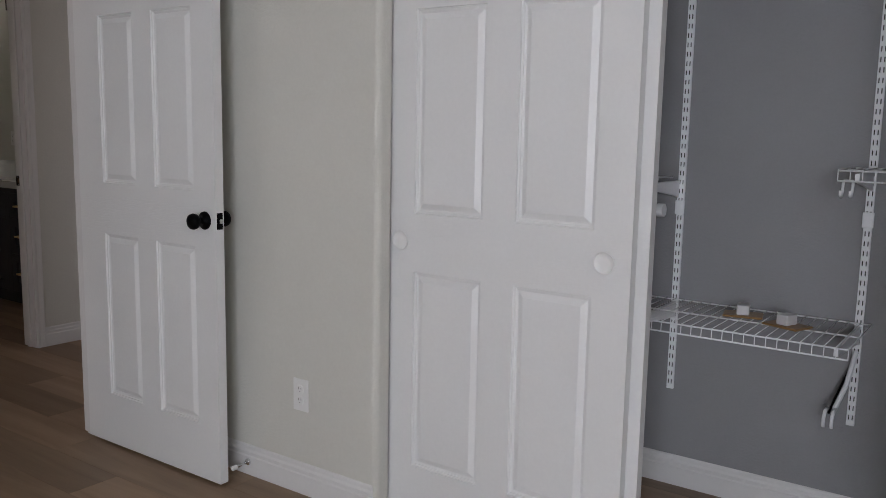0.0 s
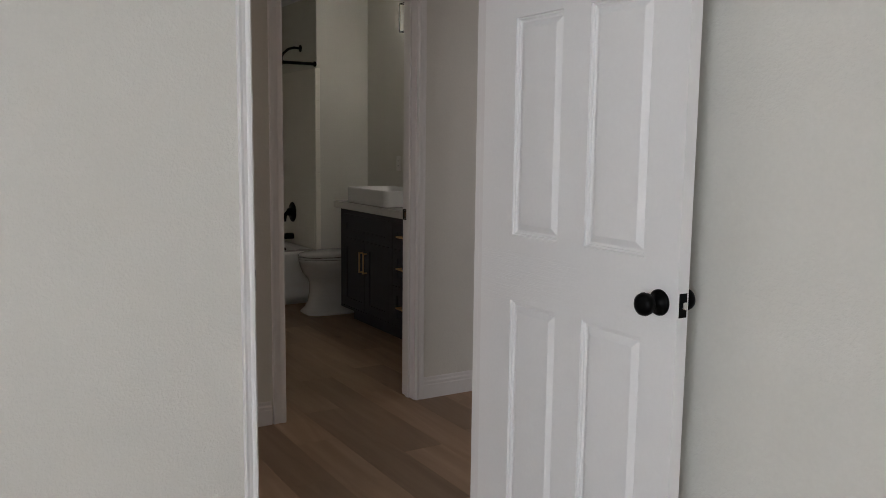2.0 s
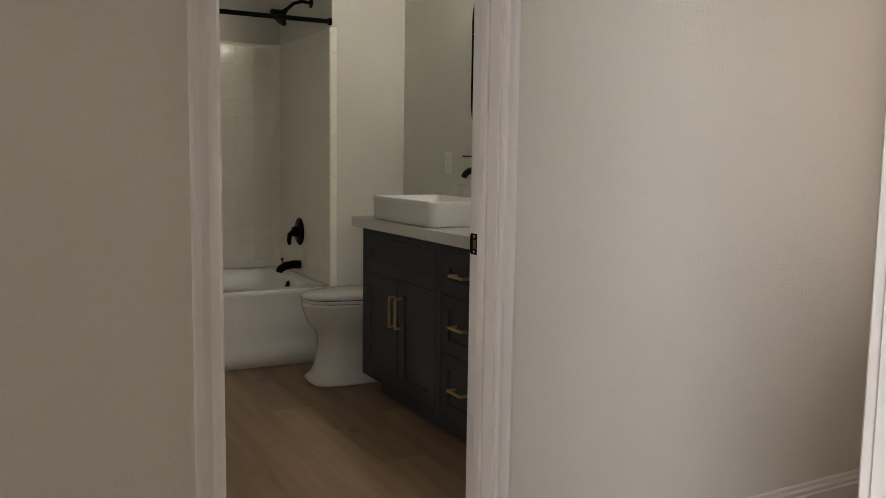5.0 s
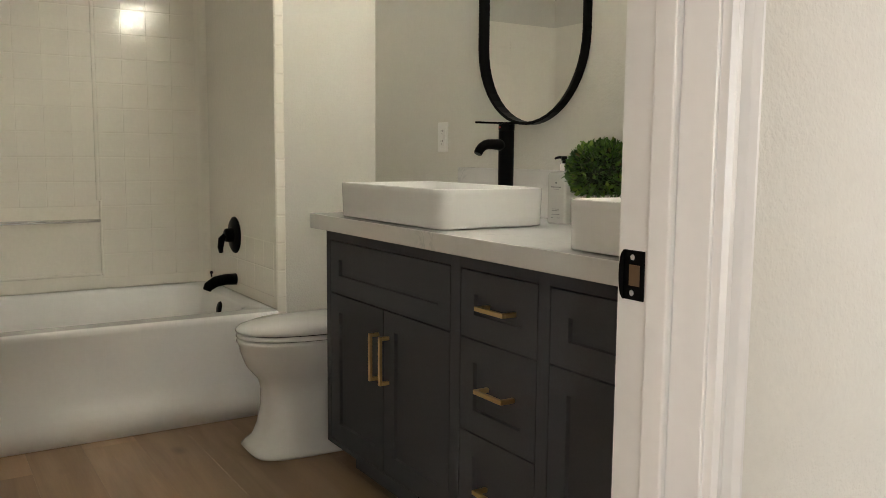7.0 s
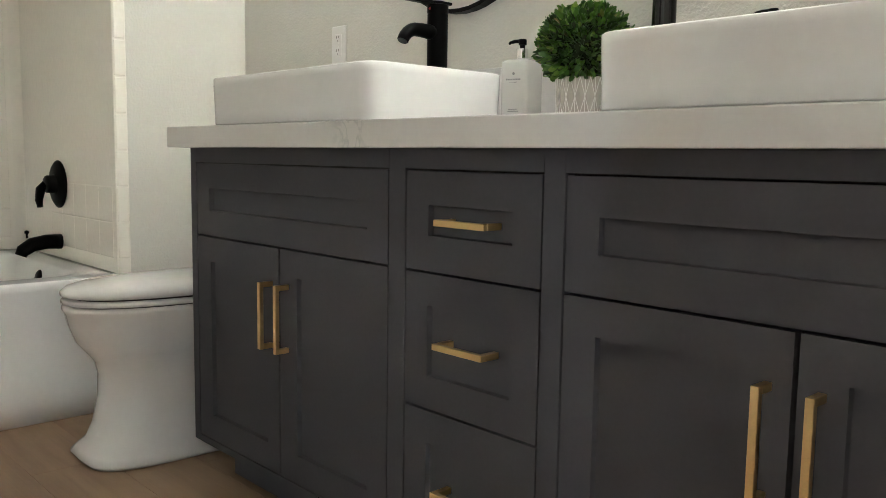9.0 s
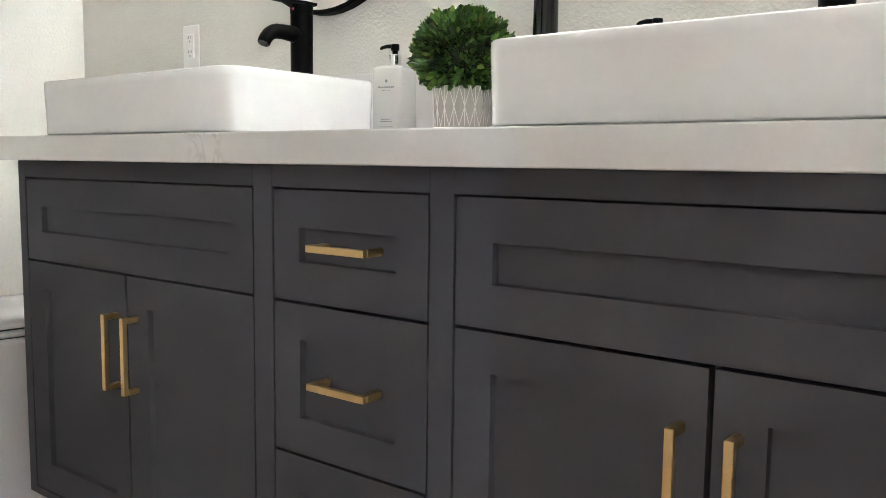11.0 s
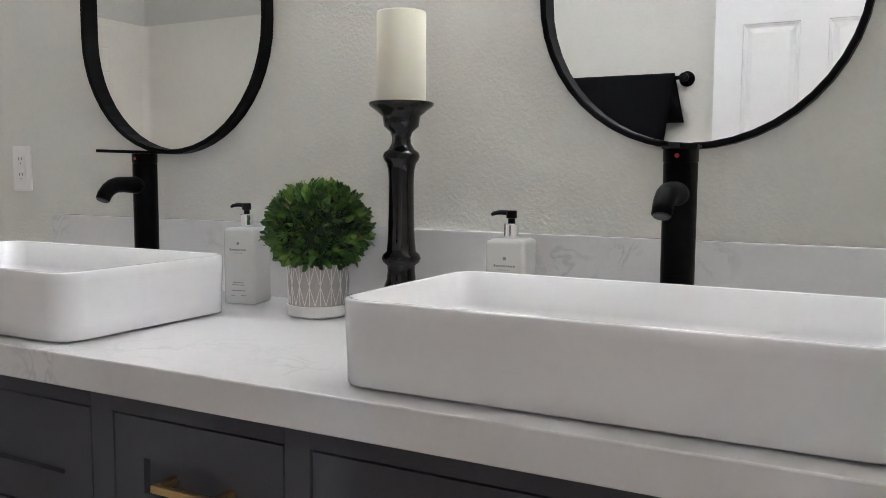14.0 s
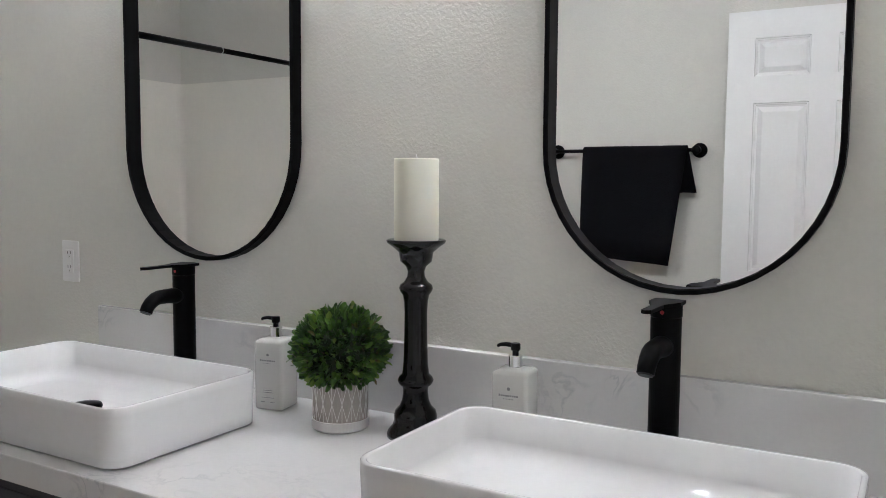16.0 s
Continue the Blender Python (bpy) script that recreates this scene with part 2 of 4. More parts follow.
SLOT = mat("dark_slot", (0.03, 0.03, 0.03), rough=0.6, grain=0.1)
CHROME = mat("chrome", (0.85, 0.85, 0.86), rough=0.08, metal=1.0)
WIRE = mat("white_coated_wire", (0.88, 0.88, 0.89), rough=0.35, grain=0.02)
MIRROR = mat("mirror_silver", (0.93, 0.94, 0.94), rough=0.0, metal=1.0)
MIRROR.node_tree.nodes["Principled BSDF"].inputs["Roughness"].default_value = 0.0
for link in list(MIRROR.node_tree.nodes["Principled BSDF"].inputs["Roughness"].links):
    MIRROR.node_tree.links.remove(link)
CHAR.node_tree.nodes["Principled BSDF"].inputs["Specular IOR Level"].default_value = 0.04
TUBWHITE = mat("white_tub_enamel", (0.88, 0.88, 0.88), rough=0.12, grain=0.006, stain=0.01)
RAW = mat("raw_jamb_wood", (0.11, 0.065, 0.03), rough=0.8, grain=0.2)
for soft in (BLACK,):
    soft.node_tree.nodes["Principled BSDF"].inputs["Specular IOR Level"].default_value = 0.07
EBONY = mat("black_lacquer", (0.002, 0.0016, 0.0015), rough=0.13, grain=0.25, grain_scale=30)
EBONY.node_tree.nodes["Principled BSDF"].inputs["Specular IOR Level"].default_value = 0.42
WAX = mat("cream_wax", (0.81, 0.79, 0.66), rough=0.5, grain=0.03, grain_scale=8, stain=0.06)
WAX.node_tree.nodes["Principled BSDF"].inputs["Subsurface Weight"].default_value = 0.25
WAX.node_tree.nodes["Principled BSDF"].inputs["Subsurface Radius"].default_value = (0.012, 0.011, 0.008)
LEAF = mat("boxwood_leaf", (0.085, 0.135, 0.020), rough=0.36, grain=0.55, grain_scale=38, bump=0.0006, bump_scale=160)
ln, ll = LEAF.node_tree.nodes, LEAF.node_tree.links
leaf_geo, leaf_ramp = ln.new("ShaderNodeNewGeometry"), ln.new("ShaderNodeValToRGB")
for where, tone in ((0.0, (0.020, 0.052, 0.009)), (0.5, (0.054, 0.130, 0.017)), (0.85, (0.112, 0.225, 0.028)), (0.96, (0.22, 0.31, 0.055)), (0.99, (0.11, 0.06, 0.02))):
    stop = leaf_ramp.color_ramp.elements.new(where)
    stop.color = (*tone, 1)
leaf_ramp.color_ramp.elements.remove(leaf_ramp.color_ramp.elements[0])
for stop in [e for e in leaf_ramp.color_ramp.elements if e.color[2] > 0.9]:
    leaf_ramp.color_ramp.elements.remove(stop)
ll.new(leaf_geo.outputs["Random Per Island"], leaf_ramp.inputs[0])
ll.new(leaf_ramp.outputs[0], ln["Principled BSDF"].inputs["Base Color"])
# near-black green for the ball inside the leaves
CORE_GREEN = mat("dark_green_core", (0.015, 0.024, 0.009), rough=0.9, grain=0.4)
POT = mat("taupe_stoneware", (0.44, 0.41, 0.37), rough=0.6, grain=0.1, grain_scale=70, bump=0.0004, bump_scale=120)
GLAZE = mat("white_pot_glaze", (0.78, 0.77, 0.75), rough=0.3, grain=0.02)
SOAP = glassy("frosted_soap_bottle", (0.965, 0.965, 0.92), 0.16, 0.5)
INK = mat("dark_label_ink", (0.16, 0.16, 0.165), rough=0.6)
CLOTH = mat("black_terry_towel", (0.004, 0.004, 0.005), rough=0.95, grain=0.5, grain_scale=300, bump=0.002, bump_scale=260)
CLOTH.node_tree.nodes["Principled BSDF"].inputs["Specular IOR Level"].default_value = 0.1
CARD = mat("brown_packing_tape", (0.30, 0.17, 0.06), rough=0.35, grain=0.2)
FOAM = mat("pale_plastic_clip", (0.62, 0.60, 0.60), rough=0.45, grain=0.05)
GLASS = glassy("clear_glass", (1, 1, 1))
BULB = glow("warm_bulb", (1.0, 0.91, 0.78), 72.0)
RED = mat("red_mark", (0.5, 0.02, 0.02), rough=0.4)


# ---- mesh helpers ----
def mesh(name, bm, material, smooth=False):
    me = bpy.data.meshes.new(name)
    bm.normal_update()
    bm.to_mesh(me)
    bm.free()
    me.materials.append(material)
    if smooth:
        for p in me.polygons:
            p.use_smooth = True
    return me


def part(name, bm, material, parent=None, label="", smooth=False, at=None):
    """One mesh object, under a thing or a part where parent is given."""
    ob = new(name, mesh(name, bm, material, smooth))
    if parent:
        ob.parent = parent
    if at is not None:
        ob.matrix_basis = at
    if label:
        ob["label"] = label
    return ob


def thing(name, at=None, label="", category="", group="", kind=""):
    ob = new(name)
    ob.empty_display_size = 0.05
    if at is not None:
        ob.matrix_basis = at
    return tagged(ob, label, category, group, kind)


def B():
    return bmesh.new()


def box(bm, x0, x1, y0, y1, z0, z1, r=0.0, seg=2):
    """A box, with rounded edges where r is given."""
    g = bmesh.ops.create_cube(bm, size=1.0)
    vs = g["verts"]
    bmesh.ops.scale(bm, vec=(x1 - x0, y1 - y0, z1 - z0), verts=vs)
    bmesh.ops.translate(bm, vec=((x0 + x1) / 2, (y0 + y1) / 2, (z0 + z1) / 2), verts=vs)
    if r:
        es = list({e for v in vs for e in v.link_edges})
        bmesh.ops.bevel(bm, geom=es, offset=r, segments=seg, affect="EDGES", profile=0.5)
    return bm


def loops(bm, rings, close=True, cap0=True, cap1=True):
    """Skins over rings of points, all of one length."""
    made = [[bm.verts.new(p) for p in ring] for ring in rings]
    n = len(made[0])
    for a, b in zip(made, made[1:]):
        for i in range(n if close else n - 1):
            j = (i + 1) % n
            bm.faces.new((a[i], a[j], b[j], b[i]))
    if close and cap0:
        bm.faces.new(list(reversed(made[0])))
    if close and cap1:
        bm.faces.new(made[-1])
    return bm


def lathe(bm, profile, segs=40, cx=0.0, cy=0.0, cap0=True, cap1=True):
    """Turns (radius, height) pairs about the z axis."""
    rings = [[(cx + r * math.cos(2 * math.pi * i / segs), cy + r * math.sin(2 * math.pi * i / segs), z) for i in range(segs)] for r, z in profile]
    return loops(bm, rings, cap0=cap0, cap1=cap1)


def tube(bm, pts, r, segs=10, caps=True):
    """A round bar along points."""
    pts = [Vector(p) for p in pts]
    rings, up = [], None
    for i, p in enumerate(pts):
        d = (pts[min(i + 1, len(pts) - 1)] - pts[max(i - 1, 0)]).normalized()
        if up is None:
            up = d.orthogonal().normalized()
        up = (up - d * up.dot(d)).normalized()
        side = d.cross(up)
        rr = r[i] if isinstance(r, (list, tuple)) else r
        rings.append([p + rr * (math.cos(a) * up + math.sin(a) * side) for a in (2 * math.pi * k / segs for k in range(segs))])
    return loops(bm, rings, cap0=caps, cap1=caps)


def rrect(x0, x1, y0, y1, z, r, seg=6):
    """A rounded rectangle's points at height z."""
    out = []
    for cx, cy, a0 in ((x1 - r, y1 - r, 0), (x0 + r, y1 - r, 90), (x0 + r, y0 + r, 180), (x1 - r, y0 + r, 270)):
        for k in range(seg + 1):
            a = radians(a0 + 90 * k / seg)
            out.append((cx + r * math.cos(a), cy + r * math.sin(a), z))
    return out


def sheet_with_holes(bm, xs, zs, holes, y, flip=False):
    """An upright sheet at y, cut along xs and zs, less the cells named in holes."""
    v = {}
    for i, x in enumerate(xs):
        for k, z in enumerate(zs):
            v[i, k] = bm.verts.new((x, y, z))
    for i in range(len(xs) - 1):
        for k in range(len(zs) - 1):
            if (i, k) not in holes:
                f = (v[i, k], v[i + 1, k], v[i + 1, k + 1], v[i, k + 1])
                bm.faces.new(tuple(reversed(f)) if flip else f)


def nested(bm, x0, x1, z0, z1, y, steps, sign=1):
    """A moulded panel: rectangles inset by each step's first number and pushed in by its second. sign: +1 faces -y."""
    rings = []
    for inset, depth in steps:
        a, b, c, d = x0 + inset, x1 - inset, z0 + inset, z1 - inset
        yy = y + sign * depth
        ring = [(a, yy, c), (b, yy, c), (b, yy, d), (a, yy, d)]
        rings.append(ring if sign > 0 else list(reversed(ring)))
    return loops(bm, rings, cap0=False)


MOULD = [(0, 0), (0.0018, 0.0060), (0.0065, 0.0075), (0.0078, 0.0105), (0.0125, 0.0120), (0.0145, 0.0128), (0.0330, 0.0032), (0.0350, 0.0030)]


def panel_door(name, w, h, cols, rows, at, label, thick=0.035, both=True):
    """A moulded door leaf: x from the hinge, the front at y = 0 facing -y. cols and rows: the panels' edges."""
    d = thing(name, at, label, "door", kind="structure" if name.startswith("door_") else "")
    xs = [0.0] + [c for pair in cols for c in pair] + [w]
    zs = [0.0] + [c for pair in rows for c in pair] + [h]
    holes = {(2 * i + 1, 2 * k + 1) for i in range(len(cols)) for k in range(len(rows))}
    bm = B()
    sheet_with_holes(bm, xs, zs, holes, 0.0)
    sheet_with_holes(bm, xs, zs, holes if both else set(), thick, flip=True)
    for a, b, c, e in (((0, 0, 0), (0, thick, 0), (0, thick, h), (0, 0, h)), ((w, thick, 0), (w, 0, 0), (w, 0, h), (w, thick, h)),
                       ((0, 0, h), (0, thick, h), (w, thick, h), (w, 0, h)), ((0, thick, 0), (0, 0, 0), (w, 0, 0), (w, thick, 0))):
        bm.faces.new([bm.verts.new(p) for p in (a, b, c, e)])
    bmesh.ops.remove_doubles(bm, verts=bm.verts, dist=1e-5)
    part("door_slab", bm, DOOR, d)
    for c in cols:
        for r in rows:
            bm = B()
            nested(bm, c[0], c[1], r[0], r[1], 0.0, MOULD)
            if both:
                nested(bm, c[0], c[1], r[0], r[1], thick, MOULD, -1)
            part("panel", bm, DOOR, d)
    return d


def strip(bm, profile, start, end, side):
    """A moulding of (out, up) pairs from start to end on the floor; side: the way it stands out from its wall."""
    s, e, o = Vector(start), Vector(end), Vector(side)
    loops(bm, [[p + o * a + Vector((0, 0, b)) for a, b in profile] for p in (s, e)])
    bmesh.ops.recalc_face_normals(bm, faces=bm.faces)
    return bm


BASE = [(0, 0), (0.014, 0), (0.014, 0.070), (0.010, 0.075), (0.011, 0.088), (0.006, 0.096), (0.006, 0.108), (0.003, 0.113), (0, 0.113)]
CASING = [(0.0, 0.0), (0.0, 0.012), (0.006, 0.017), (0.016, 0.015), (0.024, 0.011), (0.040, 0.013), (0.052, 0.017), (0.058, 0.016), (0.058, 0.0)]


def casing_side(bm, x, y_in, y_out, out, z1):
    """An upright door casing on a wall of constant x: from its inner to its outer edge; out: +1 or -1 along x."""
    s = 1 if y_out > y_in else -1
    k = abs(y_out - y_in) / 0.058
    loops(bm, [[(x + out * b, y_in + s * a * k, z) for a, b in CASING] for z in (0.0, z1)])
    bmesh.ops.recalc_face_normals(bm, faces=bm.faces)
    return bm


def casing_head(bm, x, y0, y1, z, out):
    loops(bm, [[(x + out * b, y, z + a) for a, b in CASING] for y in (y0, y1)])
    bmesh.ops.recalc_face_normals(bm, faces=bm.faces)
    return bm


# ---- large structure ----
H = 2.52
WALL_W, WALL_V = -3.145, 3.628          # the bedroom's door wall, the vanity's wall
HALL_X, BATH_X = -4.708, -4.837        # the two faces of the bathroom's door wall
TUB_X, TUB_BACK, TUB_N, TUB_S = -7.512, -8.464, 3.145, 1.79


def solid(name, pieces, material=PAINT, label="", category="wall", r=0.0):
    bm = B()
    for p in pieces:
        box(bm, *p)
    if r:
        bmesh.ops.bevel(bm, geom=[e for e in bm.edges if abs(e.verts[0].co.z - e.verts[1].co.z) > 1], offset=r, segments=5, affect="EDGES", profile=0.5)
    return tagged(part(name, bm, material), label, category, kind="structure")


solid("wall_bedroom_west", [(-3.265, WALL_W, -3.12, 1.158, 0, H), (-3.265, WALL_W, 1.978, 2.162, 0, H), (-3.265, WALL_W, 1.158, 1.978, 2.07, H)],
      label="greige textured bedroom wall with a doorway")
solid("wall_closet_front", [(WALL_W, -1.76, 2.085, 2.162, 0, H)], label="greige textured wall with rounded corner beside closet", r=0.022)
solid("wall_closet_header", [(-1.76, -0.17, 2.087, 2.162, 2.06, H)], label="greige wall above the closet opening")
# unseen wall; its closet edge is placed to hold window light off the closet
solid("wall_closet_east", [(-0.17, 2.2, 2.085, 2.162, 0, H)], label="greige wall beside the closet")
solid("wall_closet_back", [(-1.95, 0.6, 2.99, 3.11, 0, H)], CLOSET, label="darker grey back wall of the closet")
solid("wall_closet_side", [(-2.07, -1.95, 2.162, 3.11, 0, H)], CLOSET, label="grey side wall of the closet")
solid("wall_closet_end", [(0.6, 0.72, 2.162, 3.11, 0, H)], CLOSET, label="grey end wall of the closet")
solid("wall_bedroom_south", [(WALL_W, 0.37, -3.12, -3.0, 0, H), (2.13, 2.2, -3.12, -3.0, 0, H), (0.37, 2.13, -3.12, -3.0, 0, 0.72), (0.37, 2.13, -3.12, -3.0, 2.1, H)],
      label="greige bedroom wall with a window")
solid("wall_bedroom_east", [(2.2, 2.32, -3.12, 2.162, 0, H)], label="greige bedroom wall")
solid("wall_hall_north", [(HALL_X, -4.48, 4.2, 4.32, 0, H), (-3.48, -3.265, 4.2, 4.32, 0, H), (-4.48, -3.48, 4.2, 4.32, 0, 0.75), (-4.48, -3.48, 4.2, 4.32, 2.15, H)],
      label="greige end wall of the hall with an added window")
solid("wall_hall_east", [(-3.265, -3.145, 2.162, 4.2, 0, H)], label="greige hall wall")
solid("wall_hall_south", [(HALL_X, -4.35, -2.5, -2.38, 0, H), (-3.35, -3.265, -2.5, -2.38, 0, H), (-4.35, -3.35, -2.5, -2.38, 0, 0.85), (-4.35, -3.35, -2.5, -2.38, 2.15, H)],
      label="greige end wall of the hall with an added window")
solid("wall_bath_door", [(BATH_X, HALL_X, -2.5, 1.79, 0, H), (BATH_X, HALL_X, 2.541, 4.32, 0, H), (BATH_X, HALL_X, 1.79, 2.541, 2.07, H)],
      label="greige textured wall with the bathroom doorway")
solid("wall_vanity", [(TUB_X, BATH_X, WALL_V, WALL_V + 0.12, 0, H)], label="greige orange-peel textured wall behind the vanity")
solid("wall_tub_wing", [(-8.60, TUB_X, TUB_N + 0.02, WALL_V + 0.12, 0, H)], label="greige wall at the end of the bathtub")
solid("wall_tub_back", [(-8.60, TUB_BACK - 0.02, 1.52, TUB_N + 0.02, 0, H)], label="greige wall behind the bathtub")
solid("wall_bath_south", [(TUB_X, BATH_X, 1.54, 1.66, 0, H), (TUB_BACK - 0.02, TUB_X, 1.54, TUB_S - 0.02, 0, H)], label="greige bathroom wall with a towel bar")
solid("ceiling", [(-8.6, 2.32, -3.12, 4.32, H, H + 0.1)], CEIL, "white textured ceiling", "ceiling")


def baseboard(start, end, side, label="white moulded baseboard"):
    bm = B()
    strip(bm, BASE, start, end, side)
    return tagged(part("baseboard", bm, TRIM), label, "baseboard", kind="structure")


baseboard((WALL_W, 2.085, 0), (-1.772, 2.085, 0), (0, -1, 0))
baseboard((WALL_W, -3.0, 0), (WALL_W, 1.10, 0), (1, 0, 0))
baseboard((HALL_X, 2.58, 0), (HALL_X, 4.2, 0), (1, 0, 0))
baseboard((HALL_X, -2.38, 0), (HALL_X, 1.76, 0), (1, 0, 0))
baseboard((-3.265, 2.04, 0), (-3.265, 4.2, 0), (-1, 0, 0))
baseboard((-1.95, 2.99, 0), (0.6, 2.99, 0), (0, -1, 0))
baseboard((TUB_X, 3.2, 0), (TUB_X, WALL_V, 0), (1, 0, 0))
baseboard((TUB_X, WALL_V, 0), (-6.765, WALL_V, 0), (0, -1, 0))
baseboard((TUB_X + 0.02, 1.66, 0), (BATH_X, 1.66, 0), (0, 1, 0))


def door_frame(name, x_room, x_far, y0, y1, label, cas0=0.055, cas1=0.055, faces=(1, -1), stop_x=None):
    """Jambs, head, stops and casings of a doorway in a wall of constant x; y0 and y1: the clear opening."""
    f = thing(name, None, label, "door frame", kind="structure")
    lo, hi = min(x_room, x_far), max(x_room, x_far)
    part("jamb", box(B(), lo - 0.001, hi + 0.001, y0 - 0.02, y0, 0, 2.05, 0.0015, 1), TRIM, f)
    part("jamb", box(B(), lo - 0.001, hi + 0.001, y1, y1 + 0.02, 0, 2.05, 0.0015, 1), TRIM, f)
    part("head_jamb", box(B(), lo - 0.001, hi + 0.001, y0 - 0.02, y1 + 0.02, 2.05, 2.07), TRIM, f)
    sx = stop_x if stop_x is not None else (lo + hi) / 2
    part("stop", box(B(), sx - 0.016, sx + 0.016, y0, y0 + 0.011, 0, 2.039, 0.003), TRIM, f)
    part("stop", box(B(), sx - 0.016, sx + 0.016, y1 - 0.011, y1, 0, 2.039, 0.003), TRIM, f)
    part("stop", box(B(), sx - 0.016, sx + 0.016, y0, y1, 2.039, 2.05, 0.003), TRIM, f)
    for x, out in ((hi, 1), (lo, -1)):
        if out in faces:
            part("casing", casing_side(B(), x, y0 - 0.005, y0 - 0.005 - cas0, out, 2.056), TRIM, f)
            part("casing", casing_side(B(), x, y1 + 0.005, y1 + 0.005 + cas1, out, 2.056), TRIM, f)
            part("head_casing", casing_head(B(), x, y0 - 0.005 - cas0, y1 + 0.005 + cas1, 2.056, out), TRIM, f)
    return f


BY0, BY1 = 1.836, 2.536
frame_bath = door_frame("door_frame_1", HALL_X, BATH_X, BY0, BY1, "white painted casing and jamb of the bathroom doorway", stop_x=-4.768, faces=(1,), cas0=0.062, cas1=0.046)
frame_bed = door_frame("door_frame_2", WALL_W, -3.265, 1.178, 1.958, "white painted casing and jamb of the bedroom doorway", cas0=0.036, stop_x=-3.215)


def strike(x, y, z, side, parent):
    """A black strike plate let into a jamb; side: the way it faces along y."""
    y0, y1 = sorted((y, y + side * 0.002))
    p = part("strike_plate", box(B(), x - 0.014, x + 0.018, y0, y1, z - 0.0285, z + 0.0285, 0.0006, 1), BLACK, parent, "matte black strike plate")
    y2, y3 = sorted((y + side * 0.002, y + side * 0.0028))
    part("latch_hole", box(B(), x - 0.004, x + 0.012, y2, y3, z - 0.012, z + 0.012), RAW, p)
    for dz in (-0.0205, 0.0205):
        part("screw", lathe(B(), [(0.0035, 0), (0.003, 0.001), (0.001, 0.0012)], 10), CHROME, p, at=Matrix.Translation((x, y + side * 0.002, z + dz)) @ pose(0, 0, 0, 90 * side, 0, 0))
    lip, edge = B(), [(x - 0.013, z + 0.0285 * k / 6, 0.007 * math.sqrt(max(0, 1 - (k / 6) ** 2))) for k in range(-6, 7)]
    outline = [(px - bulge, pz) for px, pz, bulge in edge] + [(x - 0.012, z + 0.0285), (x - 0.012, z - 0.0285)]
    loops(lip, [[(a, y + side * d, b) for a, b in outline] for d in (0.0, 0.0035)])
    bmesh.ops.recalc_face_normals(lip, faces=lip.faces)
    part("lip", lip, BLACK, p)


strike(-4.813, BY1, 0.968, -1, frame_bath)
strike(-3.165, 1.178, 0.970, 1, frame_bed)

# windows behind the walk; the hall's two are unseen and added for its light
def window(name, x0, x1, y, z0, z1, label, at=None):
    w = thing(name, at, label, "window", kind="structure")
    for a, b, c, d in ((x0, x0 + 0.05, z0, z1), (x1 - 0.05, x1, z0, z1), (x0 + 0.05, x1 - 0.05, z0, z0 + 0.05), (x0 + 0.05, x1 - 0.05, z1 - 0.05, z1)):
        part("window_frame", box(B(), a, b, y - 0.03, y + 0.03, c, d, 0.003, 1), TRIM, w)
    pane = part("pane", box(B(), x0 + 0.05, x1 - 0.05, y - 0.003, y + 0.003, z0 + 0.05, z1 - 0.05), GLASS, w)
    pane.visible_shadow = False
    part("window_sill", box(B(), x0 - 0.03, x1 + 0.03, y + 0.03, y + 0.11, z0 - 0.025, z0, 0.004, 1), TRIM, w)


window("window_1", 0.37, 2.13, -3.085, 0.72, 2.1, "white framed bedroom window")
window("window_2", -4.35, -3.35, -2.465, 0.85, 2.15, "white framed window added out of view in the hall")

window("window_3", -0.5, 0.5, 0.0, 0.75, 2.15, "white framed window added out of view at the hall end", pose(-3.98, 4.285, 0, 0, 0, 180))

# ---- doors ----
ROWS6 = [(0.208, 0.860), (1.060, 1.692), (1.790, 1.930)]


def knob_set(x, z, thick, parent):
    """Round black knobs on both faces of a door leaf, with the latch in its edge."""
    for s in (-1, 1):
        y = 0.0 if s < 0 else thick
        prof = [(0.032, 0.0), (0.032, 0.004), (0.027, 0.008), (0.012, 0.012), (0.011, 0.026), (0.018, 0.031), (0.026, 0.040), (0.0285, 0.050), (0.026, 0.059), (0.017, 0.065), (0.002, 0.067)]
        part("knob", lathe(B(), prof, 36), BLACK, parent, "matte black round door knob", smooth=True, at=Matrix.Translation((x, y, z)) @ pose(0, 0, 0, 90 if s < 0 else -90, 0, 0))


def edge_latch(w, z, thick, parent):
    lp = part("latch_plate", box(B(), w - 0.0005, w + 0.0012, thick / 2 - 0.0125, thick / 2 + 0.0125, z - 0.029, z + 0.029, 0.0004, 1), BLACK, parent, "matte black latch plate")
    part("latch_bolt", box(B(), w + 0.001, w + 0.010, thick / 2 - 0.006, thick / 2 + 0.006, z - 0.009, z + 0.009, 0.003), CHROME, lp)


bed_door = panel_door("bedroom_door", 0.825, 2.03, [(0.160, 0.375), (0.486, 0.710)], ROWS6, pose(-3.184, 1.930, 0.012, 0, 0, 0.0),
                      "white six-panel bedroom door standing open")
knob_set(0.768, 0.957, 0.035, bed_door)
edge_latch(0.825, 0.957, 0.035, bed_door)
for z in (0.25, 1.02, 1.80):
    part("hinge", tube(B(), [(-0.006, 0.036, z - 0.045), (-0.006, 0.036, z + 0.045)], 0.006, 10), BLACK, bed_door)

bath_door = panel_door("bathroom_door", 0.670, 2.03, [(0.098, 0.290), (0.381, 0.573)], ROWS6, pose(-4.844, 1.824, 0.012, 0, 0, 180),
                       "white six-panel bathroom door open against the wall")
knob_set(0.610, 0.947, 0.035, bath_door)
